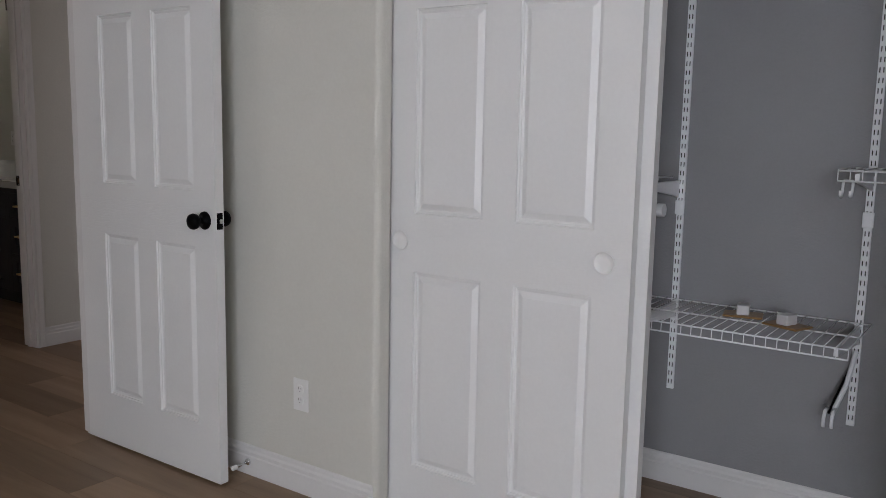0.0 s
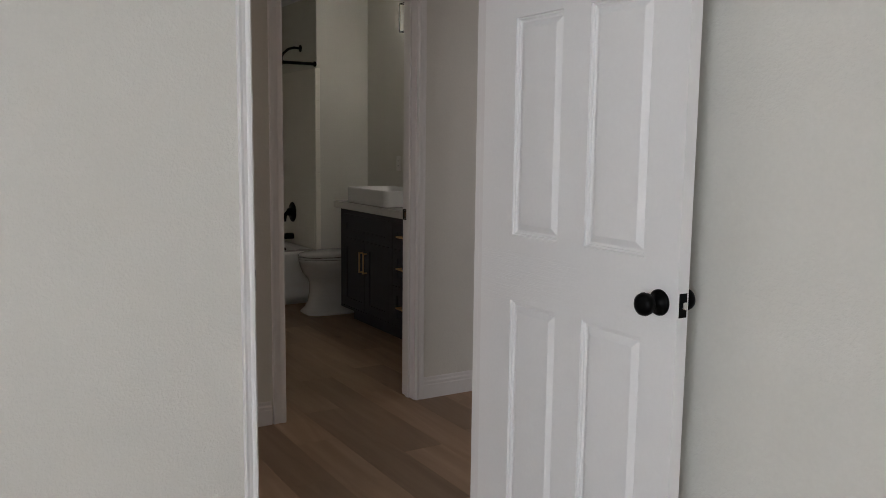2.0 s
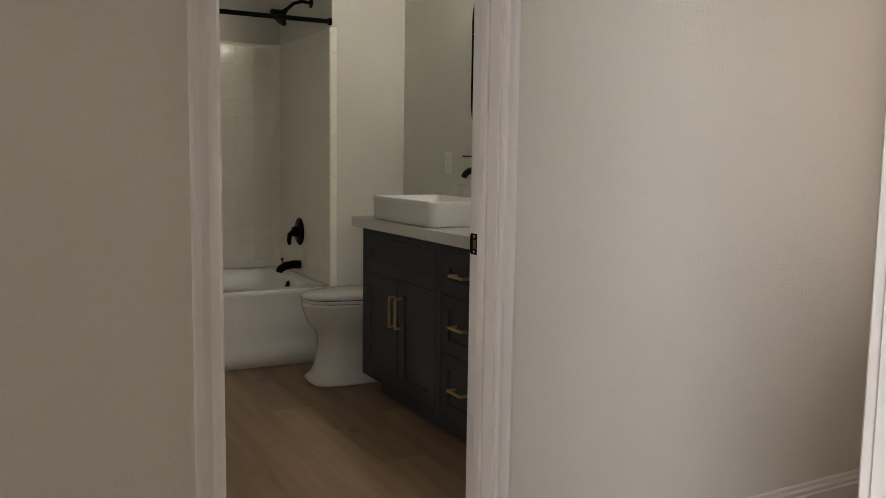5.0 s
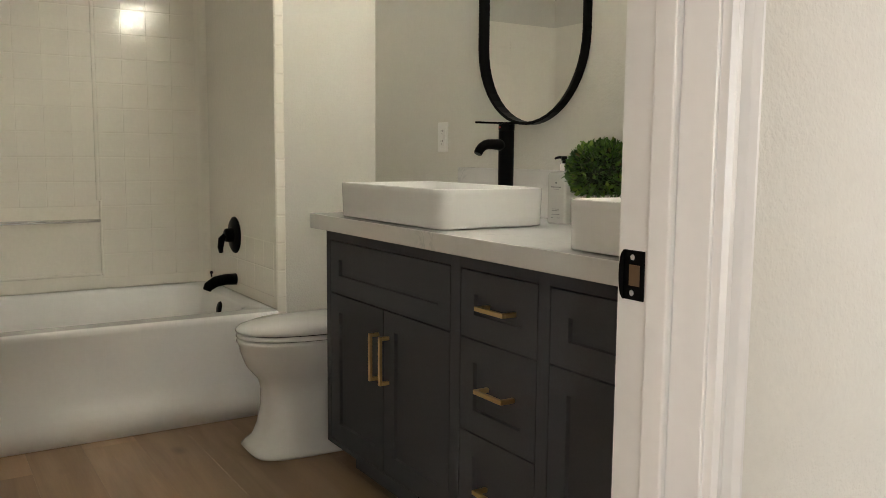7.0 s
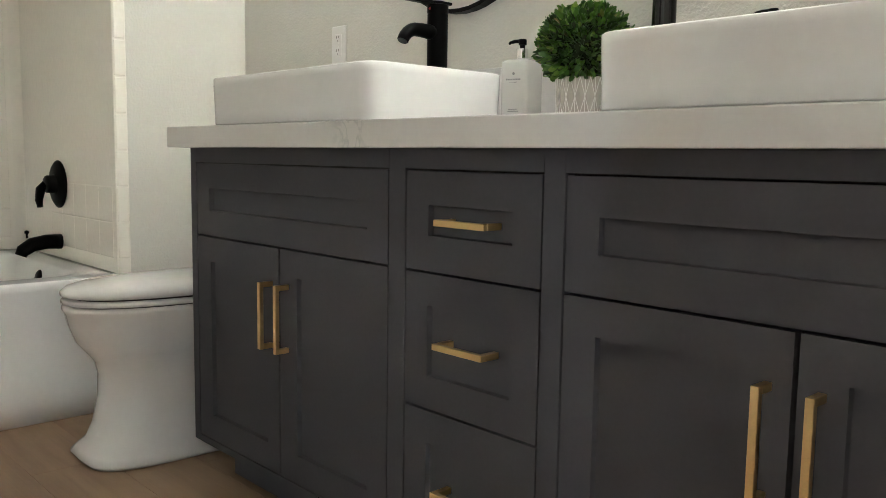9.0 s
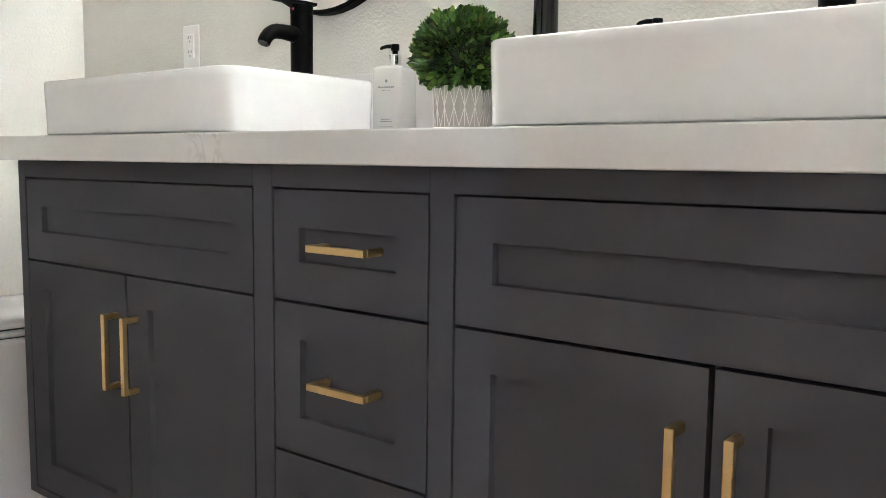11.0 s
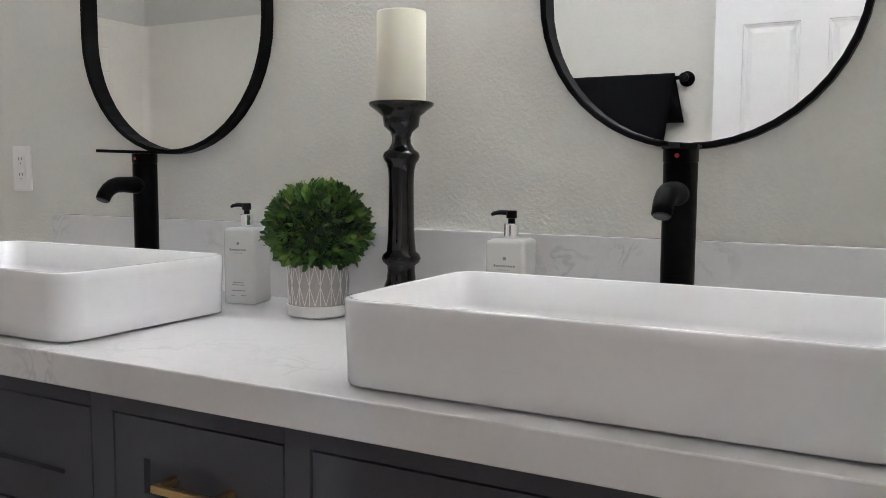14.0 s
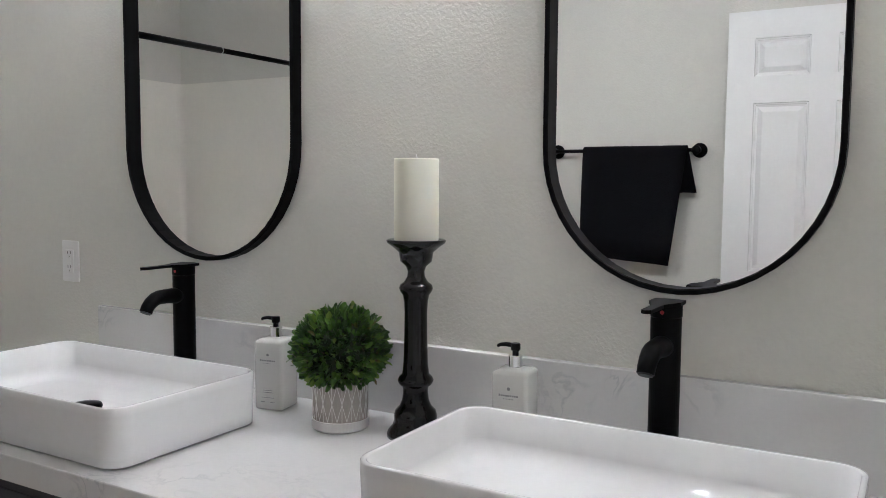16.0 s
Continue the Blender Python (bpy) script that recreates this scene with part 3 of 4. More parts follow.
edge_latch(0.670, 0.947, 0.035, bath_door)


def sliding_door(x, y, label):
    d = panel_door("closet_door", 0.87, 2.03, [(0.125, 0.385), (0.500, 0.756)], [(0.168, 0.828), (1.018, 1.658), (1.758, 1.898)], pose(x, y, 0.012), label)
    for px in (0.073, 0.792):
        ring = [(0.0315, 0.0), (0.0325, -0.0015), (0.030, -0.003), (0.028, -0.0015), (0.026, 0.002), (0.015, 0.0035), (0.001, 0.004)]
        part("finger_pull", lathe(B(), ring, 36, cap0=False), PLASTIC, d, "round white recessed finger pull", smooth=True, at=Matrix.Translation((px, -0.0045, 0.927)) @ pose(0, 0, 0, -90, 0, 0))
    return d


sliding_door(-1.806, 2.172, "white panelled sliding closet door with round pulls")
sliding_door(-1.774, 2.217, "white panelled sliding closet door behind another")
track = thing("closet_track", None, "white metal sliding door track", "door track", kind="structure")
part("rail", box(B(), -1.76, -0.17, 2.166, 2.262, 2.045, 2.06), TRIM, track)

# ---- bathroom: vanity ----
VY, VX0, VX1 = 3.044, -6.765, -4.839
vanity = thing("vanity_cabinet", None, "charcoal painted double vanity cabinet with brass pulls", "cabinet")
# carcass near black, so that its colour gives the shade between the fronts
part("body", box(B(), VX0 + 0.002, VX1, VY + 0.022, WALL_V - 0.002, 0.098, 0.846), GAP_SHADE, vanity)
part("side_panel", box(B(), VX0, VX0 + 0.0018, VY, WALL_V - 0.002, 0.096, 0.847, 0.0005, 1), CHAR, vanity)
part("toe_kick", box(B(), VX0 + 0.07, VX1, VY + 0.075, WALL_V - 0.01, 0.001, 0.098), CHAR, vanity)
# face frame, with the fronts set into it
XS = [VX0, -6.737, -5.976, -5.930, -5.607, -5.566, -4.872, VX1]
for i in (0, 2, 4, 6):
    part("stile", box(B(), XS[i], XS[i + 1], VY, VY + 0.022, 0.096, 0.847, 0.0008, 1), CHAR, vanity)
for i in (1, 3, 5):
    part("top_rail", box(B(), XS[i], XS[i + 1], VY, VY + 0.022, 0.812, 0.847), CHAR, vanity)
    part("bottom_rail", box(B(), XS[i], XS[i + 1], VY, VY + 0.022, 0.096, 0.112), CHAR, vanity)


def bar_pull(cx, cz, length, upright, parent):
    """A square brass bar pull on two legs."""
    p = part("pull", box(B(), -length / 2, length / 2, -0.034, -0.024, -0.0055, 0.0055, 0.0008, 1), BRASS, parent, "square brass bar pull",
             at=Matrix.Translation((cx, VY + 0.0012, cz)) @ (pose(0, 0, 0, 0, 90, 0) if upright else Matrix.Identity(4)))
    for s in (-1, 1):
        part("leg", box(B(), s * (length / 2 - 0.0055) - 0.0055, s * (length / 2 - 0.0055) + 0.0055, -0.0242, 0.009, -0.0055, 0.0055, 0.0008, 1), BRASS, p)


SHAKER = [(0, 0), (0.0010, 0.0110), (0.0022, 0.0114)]


def front(name, x0, x1, z0, z1, inset_x, pz0, pz1, pull=None, gap=0.0036, pl=None):
    """An inset shaker front with one sunk panel."""
    a, b, c, d = x0 + gap, x1 - gap, z0 + gap, z1 - gap
    l, r = (inset_x if isinstance(inset_x, tuple) else (x0 + inset_x, x1 - inset_x))
    bm = B()
    sheet_with_holes(bm, [a, l, r, b], [c, pz0, pz1, d], {(1, 1)}, VY + 0.001)
    for q in (((a, VY + 0.001, c), (a, VY + 0.021, c), (a, VY + 0.021, d), (a, VY + 0.001, d)), ((b, VY + 0.021, c), (b, VY + 0.001, c), (b, VY + 0.001, d), (b, VY + 0.021, d)),
              ((a, VY + 0.001, d), (a, VY + 0.021, d), (b, VY + 0.021, d), (b, VY + 0.001, d)), ((a, VY + 0.021, c), (a, VY + 0.001, c), (b, VY + 0.001, c), (b, VY + 0.021, c))):
        bm.faces.new([bm.verts.new(p) for p in q])
    bmesh.ops.remove_doubles(bm, verts=bm.verts, dist=1e-5)
    f = part(name, bm, CHAR, vanity)
    part("panel", nested(B(), l, r, pz0, pz1, VY + 0.001, SHAKER), CHAR, f)
    if pull:
        cx, cz, up = pull
        bar_pull(cx, cz, 0.150 if up else 0.118, up, f)
    return f


ZT, ZM = 0.812, 0.6305
front("drawer_front", XS[1], XS[2], ZM - 0.0012, ZT, 0.066, 0.694, 0.749)
front("door", XS[1], -6.355, 0.112, ZM + 0.0012, (XS[1] + 0.068, -6.408), 0.178, 0.568, (-6.387, 0.478, True))
front("door", -6.355, XS[2], 0.112, ZM + 0.0012, (-6.286, XS[2] - 0.063), 0.178, 0.570, (-6.322, 0.478, True))
front("drawer_front", XS[3], XS[4], ZM - 0.0012, ZT, 0.062, 0.695, 0.749, (-5.760, 0.7225, False))
front("drawer_front", XS[3], XS[4], 0.3810, ZM + 0.0012, 0.062, 0.444, 0.571, (-5.760, 0.5105, False))
front("drawer_front", XS[3], XS[4], 0.112, 0.3835, 0.062, 0.172, 0.321, (-5.760, 0.247, False))
front("drawer_front", XS[5], XS[6], ZM + 0.0018, ZT, 0.063, 0.695, 0.750)
front("door", XS[5], -5.2095, 0.112, ZM + 0.0042, (XS[5] + 0.063, -5.272), 0.178, 0.576, (-5.243, 0.490, True))
front("door", -5.2095, XS[6], 0.112, ZM + 0.0042, (-5.147, XS[6] - 0.063), 0.178, 0.578, (-5.177, 0.490, True))

TOP = 0.898
part_top = box(B(), -6.822, VX1 + 0.002, 3.008, WALL_V - 0.001, 0.8475, TOP, 0.0025, 2)
tagged(part("countertop", part_top, QUARTZ), "white quartz countertop with faint grey veins", "countertop")
tagged(part("backsplash", box(B(), -6.802, VX1 + 0.002, WALL_V - 0.021, WALL_V - 0.001, TOP, 1.057, 0.002, 2), QUARTZ), "low white quartz backsplash above the countertop", "backsplash")


def vessel_sink(x0, x1, y0, y1, label):
    """A thin-walled rectangular basin with rounded corners, a slight taper and a pop-up drain."""
    s = thing("vessel_sink", None, label, "sink", "vessel sinks on the vanity")
    z0, z1, w = TOP, 1.010, 0.009
    R = 0.042
    rings = []
    for dz, t, rr in ((0.0, 0.024, R - 0.018), (0.0032, 0.024, R - 0.018), (0.0036, 0.004, R - 0.003), (0.006, 0.0025, R - 0.001), (0.03, 0.002, R), (0.095, 0.0, R), (0.1095, 0.0, R), (0.112, 0.0015, R), (0.112, 0.006, R - 0.004), (0.110, w, R - 0.006)):
        rings.append(rrect(x0 + t, x1 - t, y0 + t, y1 - t, z0 + dz, rr))
    for dz, t, rr in ((0.06, w + 0.004, R - 0.006), (0.046, w + 0.010, R + 0.004), (0.036, w + 0.026, R + 0.016), (0.032, w + 0.05, R + 0.02), (0.028, w + 0.11, 0.03)):
        rings.append(rrect(x0 + t, x1 - t, y0 + t, y1 - t, z0 + dz, rr))
    part("basin", loops(B(), rings), CERAMIC, s, smooth=True)
    part("drain", lathe(B(), [(0.030, 0.0), (0.032, 0.006), (0.029, 0.011), (0.012, 0.013), (0.001, 0.0135)], 28, (x0 + x1) / 2, (y0 + y1) / 2), BLACK, s, "matte black pop-up drain", smooth=True).location.z = z0 + 0.027
    return s


vessel_sink(-6.660, -6.024, 3.038, 3.410, "white rectangular ceramic vessel sink beside the toilet end")
vessel_sink(-5.531, -4.890, 3.044, 3.402, "white rectangular ceramic vessel sink near the doorway")


def faucet(cx, cy, turn, label):
    """A tall round black mixer with a curved spout and a flat lever on top."""
    f = thing("faucet", pose(cx, cy, TOP, 0, 0, turn), label, "faucet", "tall faucets at the sinks")
    part("body", lathe(B(), [(0.029, 0.0), (0.029, 0.004), (0.0255, 0.006), (0.0255, 0.283), (0.025, 0.2845)], 36), BLACK, f, smooth=False)
    part("cap", lathe(B(), [(0.0245, 0.2845), (0.0262, 0.2865), (0.0262, 0.304), (0.0255, 0.3055)], 36), BLACK, f)
    lever = B()
    outline = [(-0.026, 0.024), (-0.0265, -0.012), (-0.018, -0.028), (-0.009, -0.050), (-0.008, -0.118), (0.0, -0.124), (0.008, -0.118), (0.009, -0.050), (0.018, -0.028), (0.0265, -0.012), (0.026, 0.024), (0.0, 0.030)]
    loops(lever, [[(x, y, z) for x, y in outline] for z in (0.3055, 0.3115)])
    bmesh.ops.recalc_face_normals(lever, faces=lever.faces)
    part("lever", lever, BLACK, f)
    pts = [(0, -0.014, 0.237), (0, -0.030, 0.239), (0, -0.055, 0.240)] + [(0, -0.068 - 0.046 * math.sin(a), 0.240 - 0.044 * (1 - math.cos(a))) for a in (0.15, 0.4, 0.7, 1.0, 1.25)]
    sp = part("spout", tube(B(), pts, [0.0190, 0.0178, 0.0166, 0.0162, 0.0158, 0.0152, 0.0146, 0.0142], 20), BLACK, f, smooth=True)
    e, d = Vector(pts[-1]), (Vector(pts[-1]) - Vector(pts[-2])).normalized()
    part("aerator", tube(B(), [e - d * 0.002, e + d * 0.003], 0.0115, 18), SLOT, sp)
    part("temperature_mark", lathe(B(), [(0.0035, 0), (0.003, 0.001), (0.0005, 0.0011)], 12), RED, f, "small red hot mark", at=Matrix.Translation((0, -0.0262, 0.295)) @ pose(0, 0, 0, 90, 0, 0))
    return f


faucet(-6.338, 3.490, 0, "tall matte black faucet behind the sink")
faucet(-5.206, 3.490, 0, "tall matte black faucet with red mark")


def oval_mirror(cx, z0, w, h, label):
    """A pill-shaped mirror in a deep thin black frame."""
    m = thing("wall_mirror", None, label, "mirror", "pill mirrors over the sinks")
    y1, depth, t = WALL_V - 0.001, 0.030, 0.0105
    r = w / 2

    def ring(off, y):
        rr, out = r - off, []
        for k in range(25):
            a = math.pi * k / 24
            out.append((cx + rr * math.cos(a), y, z0 + h - r + rr * math.sin(a)))
        for k in range(25):
            a = math.pi + math.pi * k / 24
            out.append((cx + rr * math.cos(a), y, z0 + r + rr * math.sin(a)))
        return out
    part("frame", loops(B(), [ring(0, y1), ring(0, y1 - depth + 0.002), ring(0.002, y1 - depth), ring(t - 0.002, y1 - depth), ring(t, y1 - depth + 0.002), ring(t, y1 - 0.005)], cap0=False, cap1=False), BLACK, m)
    g = B()
    loops(g, [ring(t - 0.001, y1), ring(t - 0.001, y1 - 0.008)])
    bmesh.ops.recalc_face_normals(g, faces=g.faces)
    part("glass", g, MIRROR, m, "clear mirror glass")
    return m


oval_mirror(-6.378, 1.205, 0.566, 0.96, "tall pill-shaped wall mirror in a thin black frame")
oval_mirror(-5.217, 1.206, 0.527, 0.96, "pill-shaped wall mirror in a thin black frame near the door")


def vanity_light(cx):
    """A bar of three black cage lanterns with bare warm bulbs."""
    v = thing("vanity_light", None, "black cage vanity light with lit bulbs above the mirror", "wall light", "vanity lights")
    part("back_plate", box(B(), cx - 0.30, cx + 0.30, WALL_V - 0.022, WALL_V - 0.001, 2.335, 2.395, 0.003, 1), BLACK, v)
    for dx in (-0.215, 0.0, 0.215):
        x, y, s, z0, z1 = cx + dx, 3.535, 0.058, 2.155, 2.365
        bm = B()
        for a in (-1, 1):
            for b in (-1, 1):
                box(bm, x + a * s - 0.003, x + a * s + 0.003, y + b * s - 0.003, y + b * s + 0.003, z0, z1)
        for z in (z0, z1 - 0.006):
            for a in (-1, 1):
                box(bm, x - s, x + s, y + a * s - 0.0029, y + a * s + 0.0029, z, z + 0.006)
                box(bm, x + a * s - 0.0029, x + a * s + 0.0029, y - s, y + s, z + 0.0001, z + 0.0059)
        c = part("cage", bm, BLACK, v)
        part("arm", box(B(), x - 0.008, x + 0.008, y, WALL_V - 0.02, 2.357, 2.373), BLACK, v)
        part("socket", lathe(B(), [(0.015, 2.315), (0.016, 2.36)], 16, x, y), BLACK, c)
        part("bulb", lathe(B(), [(0.004, 2.245), (0.018, 2.252), (0.026, 2.270), (0.024, 2.288), (0.014, 2.306), (0.012, 2.3155)], 18, x, y), BULB, c, "lit warm bulb", smooth=True)
    return v


vanity_light(-6.385)
vanity_light(-5.216)


def outlet(at, label, gfci=False):
    """A duplex outlet and its plate: on the wall y = 0, facing -y."""
    o = thing("wall_outlet", at, label, "outlet")
    part("plate", box(B(), -0.036, 0.036, -0.0055, 0.0, -0.0585, 0.0585, 0.003), PLASTIC, o)
    if gfci:
        body = part("socket", box(B(), -0.0165, 0.0165, -0.0085, -0.005, -0.033, 0.033, 0.001, 1), PLASTIC, o)
        for dz in (-0.006, 0.006):
            part("button", box(B(), -0.006, 0.006, -0.0098, -0.0084, dz - 0.003, dz + 0.003), PLASTIC, body)
    for dz in (-0.020, 0.020):
        s = part("socket", lathe(B(), [(0.0165, 0), (0.0165, 0.003), (0.0155, 0.0036)], 24), PLASTIC, o, at=Matrix.Translation((0, -0.0052, dz)) @ pose(0, 0, 0, 90, 0, 0)) if not gfci else body
        y0 = -0.0091 if not gfci else -0.0089
        for dx in (-0.006, 0.006):
            bm = box(B(), dx - 0.0011, dx + 0.0011, y0, y0 + 0.002, dz + 0.001, dz + 0.0085)
            part("slot", bm, SLOT, o)
        part("ground_hole", box(B(), -0.0022, 0.0022, y0, y0 + 0.002, dz - 0.009, dz - 0.0045, 0.0008, 1), SLOT, o)
    return o


outlet(pose(-6.936, WALL_V, 1.172), "white double outlet on the greige bathroom wall", True)
outlet(pose(-2.104, 2.085, 0.362), "white double outlet above the bedroom baseboard")

# ---- things on the counter ----
def soap_bottle(cx, cy, turn, label, lines):
    """A square frosted bottle with a chrome collar and a black pump."""
    s = thing("soap_dispenser", pose(cx, cy, TOP, 0, 0, turn), label, "soap bottle", "soap dispensers")
    w = 0.0355
    rings = [rrect(-w + i, w - i, -w + i, w - i, z, r) for i, z, r in ((0.004, 0.0005, 0.006), (0.0, 0.004, 0.008), (0.0, 0.148, 0.008), (0.0015, 0.1535, 0.009), (0.008, 0.1570, 0.010), (0.0215, 0.158, 0.0115))]
    part("bottle", loops(B(), rings), SOAP, s, smooth=True)
    part("collar", lathe(B(), [(0.0125, 0.158), (0.0135, 0.160), (0.0135, 0.180), (0.0125, 0.182)], 24), CHROME, s, "chrome collar")
    p = part("pump", lathe(B(), [(0.006, 0.182), (0.006, 0.190), (0.0092, 0.191), (0.0092, 0.2025), (0.0082, 0.204)], 20), BLACK, s, "black pump head")
    part("nozzle", tube(B(), [(0, 0, 0.1995), (-0.020, 0, 0.2005), (-0.032, 0, 0.1985), (-0.036, 0, 0.1955)], [0.0046, 0.0042, 0.0036, 0.0032], 12), BLACK, p, smooth=True)
    for x0, x1, z, h in lines:
        part("print", box(B(), x0, x1, -w - 0.0006, -w - 0.0001, z, z + h), INK, s)
    part("print", lathe(B(), [(0.0036, 0), (0.0034, 0.0004), (0.0006, 0.0005)], 6), INK, s, at=Matrix.Translation((0, -w - 0.0001, 0.124)) @ pose(0, 0, 0, 90, 0, 0))
    return s


PRINT = [(-0.019 + 0.0043 * k, -0.0158 + 0.0043 * k, 0.1095, 0.0032 if k else 0.0042) for k in range(9)] + [(-0.010 + 0.003 * k, -0.0085 + 0.003 * k, 0.104, 0.0016) for k in range(7)]
SMALL = [(-0.012, 0.012, 0.044, 0.0015), (-0.014, 0.014, 0.0395, 0.0015), (-0.016, 0.016, 0.028, 0.0014), (-0.018, -0.008, 0.018, 0.0014), (0.006, 0.018, 0.018, 0.0014)]
soap_bottle(-6.083, 3.520, 10, "frosted pump bottle with small dark print by the plant", PRINT + SMALL)
soap_bottle(-5.497, 3.525, 5, "frosted pump bottle with small dark print behind the sink", PRINT + SMALL)

plant = thing("potted_boxwood", pose(-5.868, 3.472, TOP), "round boxwood ball in a taupe patterned pot on the counter", "plant")
pot = part("pot", lathe(B(), [(0.052, 0.0), (0.056, 0.003), (0.0575, 0.022), (0.0565, 0.0225), (0.059, 0.098), (0.058, 0.100), (0.053, 0.0995), (0.051, 0.085), (0.01, 0.083)], 48), POT, plant, "taupe stoneware pot with white lines", smooth=False)
part("base_band", lathe(B(), [(0.0535, 0.0003), (0.0575, 0.003), (0.0588, 0.0215), (0.0575, 0.0222)], 48), GLAZE, pot, "white glazed band")
for k in range(18):
    a0, a1 = 2 * math.pi * k / 18, 2 * math.pi * (k + 1) / 18
    am = (a0 + a1) / 2
    rad = lambda z: 0.0568 + (z - 0.0225) / 0.0755 * 0.0024

    def on(a, z):
        return (rad(z) * math.cos(a), rad(z) * math.sin(a), z)
    zs = (0.024, 0.060, 0.098)
    bm = B()
    tube(bm, [on(a0, zs[0]), on(am, zs[1]), on(a0, zs[2])], 0.0007, 5)
    tube(bm, [on(a1, zs[0]), on(am, zs[1]), on(a1, zs[2])], 0.0007, 5)
    tube(bm, [on(am, zs[0]), on(am, zs[2])], 0.0007, 5)
    part("line", bm, GLAZE, pot)
rng = random.Random(7)
core = B()
bmesh.ops.create_icosphere(core, subdivisions=3, radius=0.084)
for v in core.verts:
    v.co *= 1 + 0.05 * noise.noise(v.co * 30)
    v.co.z = v.co.z * 0.88 + 0.163
part("crown_core", core, CORE_GREEN, plant)
leaves = B()
C = Vector((0, 0, 0.163))
for i in range(2700):
    z = 1 - 2 * (i + 0.5) / 2700
    if z < -0.80:
        continue
    a = i * 2.399963 + rng.uniform(-0.2, 0.2)
    d = Vector((math.sqrt(1 - z * z) * math.cos(a), math.sqrt(1 - z * z) * math.sin(a), z))
    base = C + Vector((d.x, d.y, d.z * 0.88)) * (0.078 + rng.uniform(-0.011, 0.013) + 0.006 * noise.noise(d * 4))
    n = (d + Vector((rng.uniform(-0.6, 0.6), rng.uniform(-0.6, 0.6), rng.uniform(-0.35, 0.7)))).normalized()
    side = n.cross(Vector((rng.uniform(-1, 1), rng.uniform(-1, 1), rng.uniform(-1, 1)))).normalized()
    up = side.cross(n)
    L, W = rng.uniform(0.013, 0.022), rng.uniform(0.0068, 0.0098)
    rows = [(0.0, 0.35), (0.3, 0.95), (0.7, 0.95), (1.0, 0.35)]
    vs = []
    for t, wd in rows:
        p = base + n * (L * t) + up * (0.10 * L * math.sin(t * 3))
        vs.append((leaves.verts.new(p - side * W * wd * 0.6 + up * 0.0012), leaves.verts.new(p), leaves.verts.new(p + side * W * wd * 0.6 + up * 0.0012)))
    for r0, r1 in zip(vs, vs[1:]):
        leaves.faces.new((r0[0], r0[1], r1[1], r1[0]))
        leaves.faces.new((r0[1], r0[2], r1[2], r1[1]))
tagged(part("foliage", leaves, LEAF, plant, "dense small green leaves"), kind="stuff")

holder = thing("candle_holder", pose(-5.703, 3.500, TOP), "tall turned black lacquer candle holder", "candle holder")
PROF = [(0.062, 0.0), (0.062, 0.006), (0.059, 0.012), (0.050, 0.022), (0.046, 0.032), (0.047, 0.042), (0.044, 0.052), (0.034, 0.062), (0.029, 0.074), (0.027, 0.090), (0.028, 0.100),
        (0.036, 0.106), (0.039, 0.113), (0.036, 0.120), (0.029, 0.126), (0.0265, 0.150), (0.025, 0.20), (0.0245, 0.25), (0.026, 0.272), (0.029, 0.284), (0.034, 0.290), (0.0365, 0.297), (0.034, 0.304),
        (0.026, 0.309), (0.019, 0.320), (0.018, 0.330), (0.022, 0.340), (0.034, 0.350), (0.036, 0.362), (0.037, 0.368), (0.050, 0.378), (0.062, 0.386), (0.064, 0.391), (0.061, 0.393), (0.045, 0.3905)]
shaft = lathe(B(), [(0.92 * r, z) for r, z in PROF], 40)
part("shaft", shaft, EBONY, holder, smooth=True)
candle = thing("pillar_candle", pose(-5.703, 3.500, TOP + 0.3915), "cream pillar candle standing on the black holder", "candle")
cb = B()
lathe(cb, [(0.043, 0.0), (0.044, 0.002), (0.044, 0.156), (0.043, 0.159), (0.040, 0.1575), (0.015, 0.1555), (0.004, 0.1545)], 40)
part("wax", cb, WAX, candle, smooth=True)
part("wick", tube(B(), [(0, 0, 0.154), (0.001, 0, 0.160), (-0.002, 0.001, 0.167)], 0.0011, 6), GLAZE, candle)

# ---- toilet ----
toilet = thing("toilet", pose(-7.037, WALL_V + 0.010, 0), "white elongated toilet with closed lid beside the vanity", "toilet")


def egg(cx, hw, y_back, y_front, z, n=32, sq=2.3):
    """A rounded outline, wider at the back; y runs to the front as -y."""
    hw *= 0.905
    out = []
    mid = y_back + (y_front - y_back) * 0.45
    for k in range(n):
        a = 2 * math.pi * k / n
        c, s = math.cos(a), math.sin(a)
        x = hw * math.copysign(abs(c) ** (2 / sq), c)
        ln = (mid - y_front) if s < 0 else (y_back - mid)
        y = mid + ln * math.copysign(abs(s) ** (2 / sq), s)
        out.append((cx + x, y, z))
    return out


ped = [egg(0, hw, yb, yf, z, sq=q) for z, hw, yb, yf, q in (
    (0.0000, 0.176, -0.12, -0.792, 4.2), (0.0105, 0.180, -0.12, -0.797, 4.2), (0.0252, 0.172, -0.12, -0.786, 3.8), (0.0473, 0.152, -0.13, -0.765, 3.4), (0.0945, 0.138, -0.14, -0.748, 3.0),
    (0.1680, 0.128, -0.15, -0.735, 2.8), (0.2258, 0.126, -0.15, -0.735, 2.6), (0.2625, 0.134, -0.15, -0.745, 2.5), (0.2888, 0.152, -0.15, -0.768, 2.4), (0.3150, 0.168, -0.15, -0.790, 2.4),
    (0.3622, 0.178, -0.15, -0.808, 2.4), (0.3938, 0.182, -0.15, -0.815, 2.4), (0.4053, 0.188, -0.15, -0.822, 2.4), (0.4158, 0.186, -0.15, -0.820, 2.4))]
part("bowl", loops(B(), ped), CERAMIC, toilet, smooth=True)
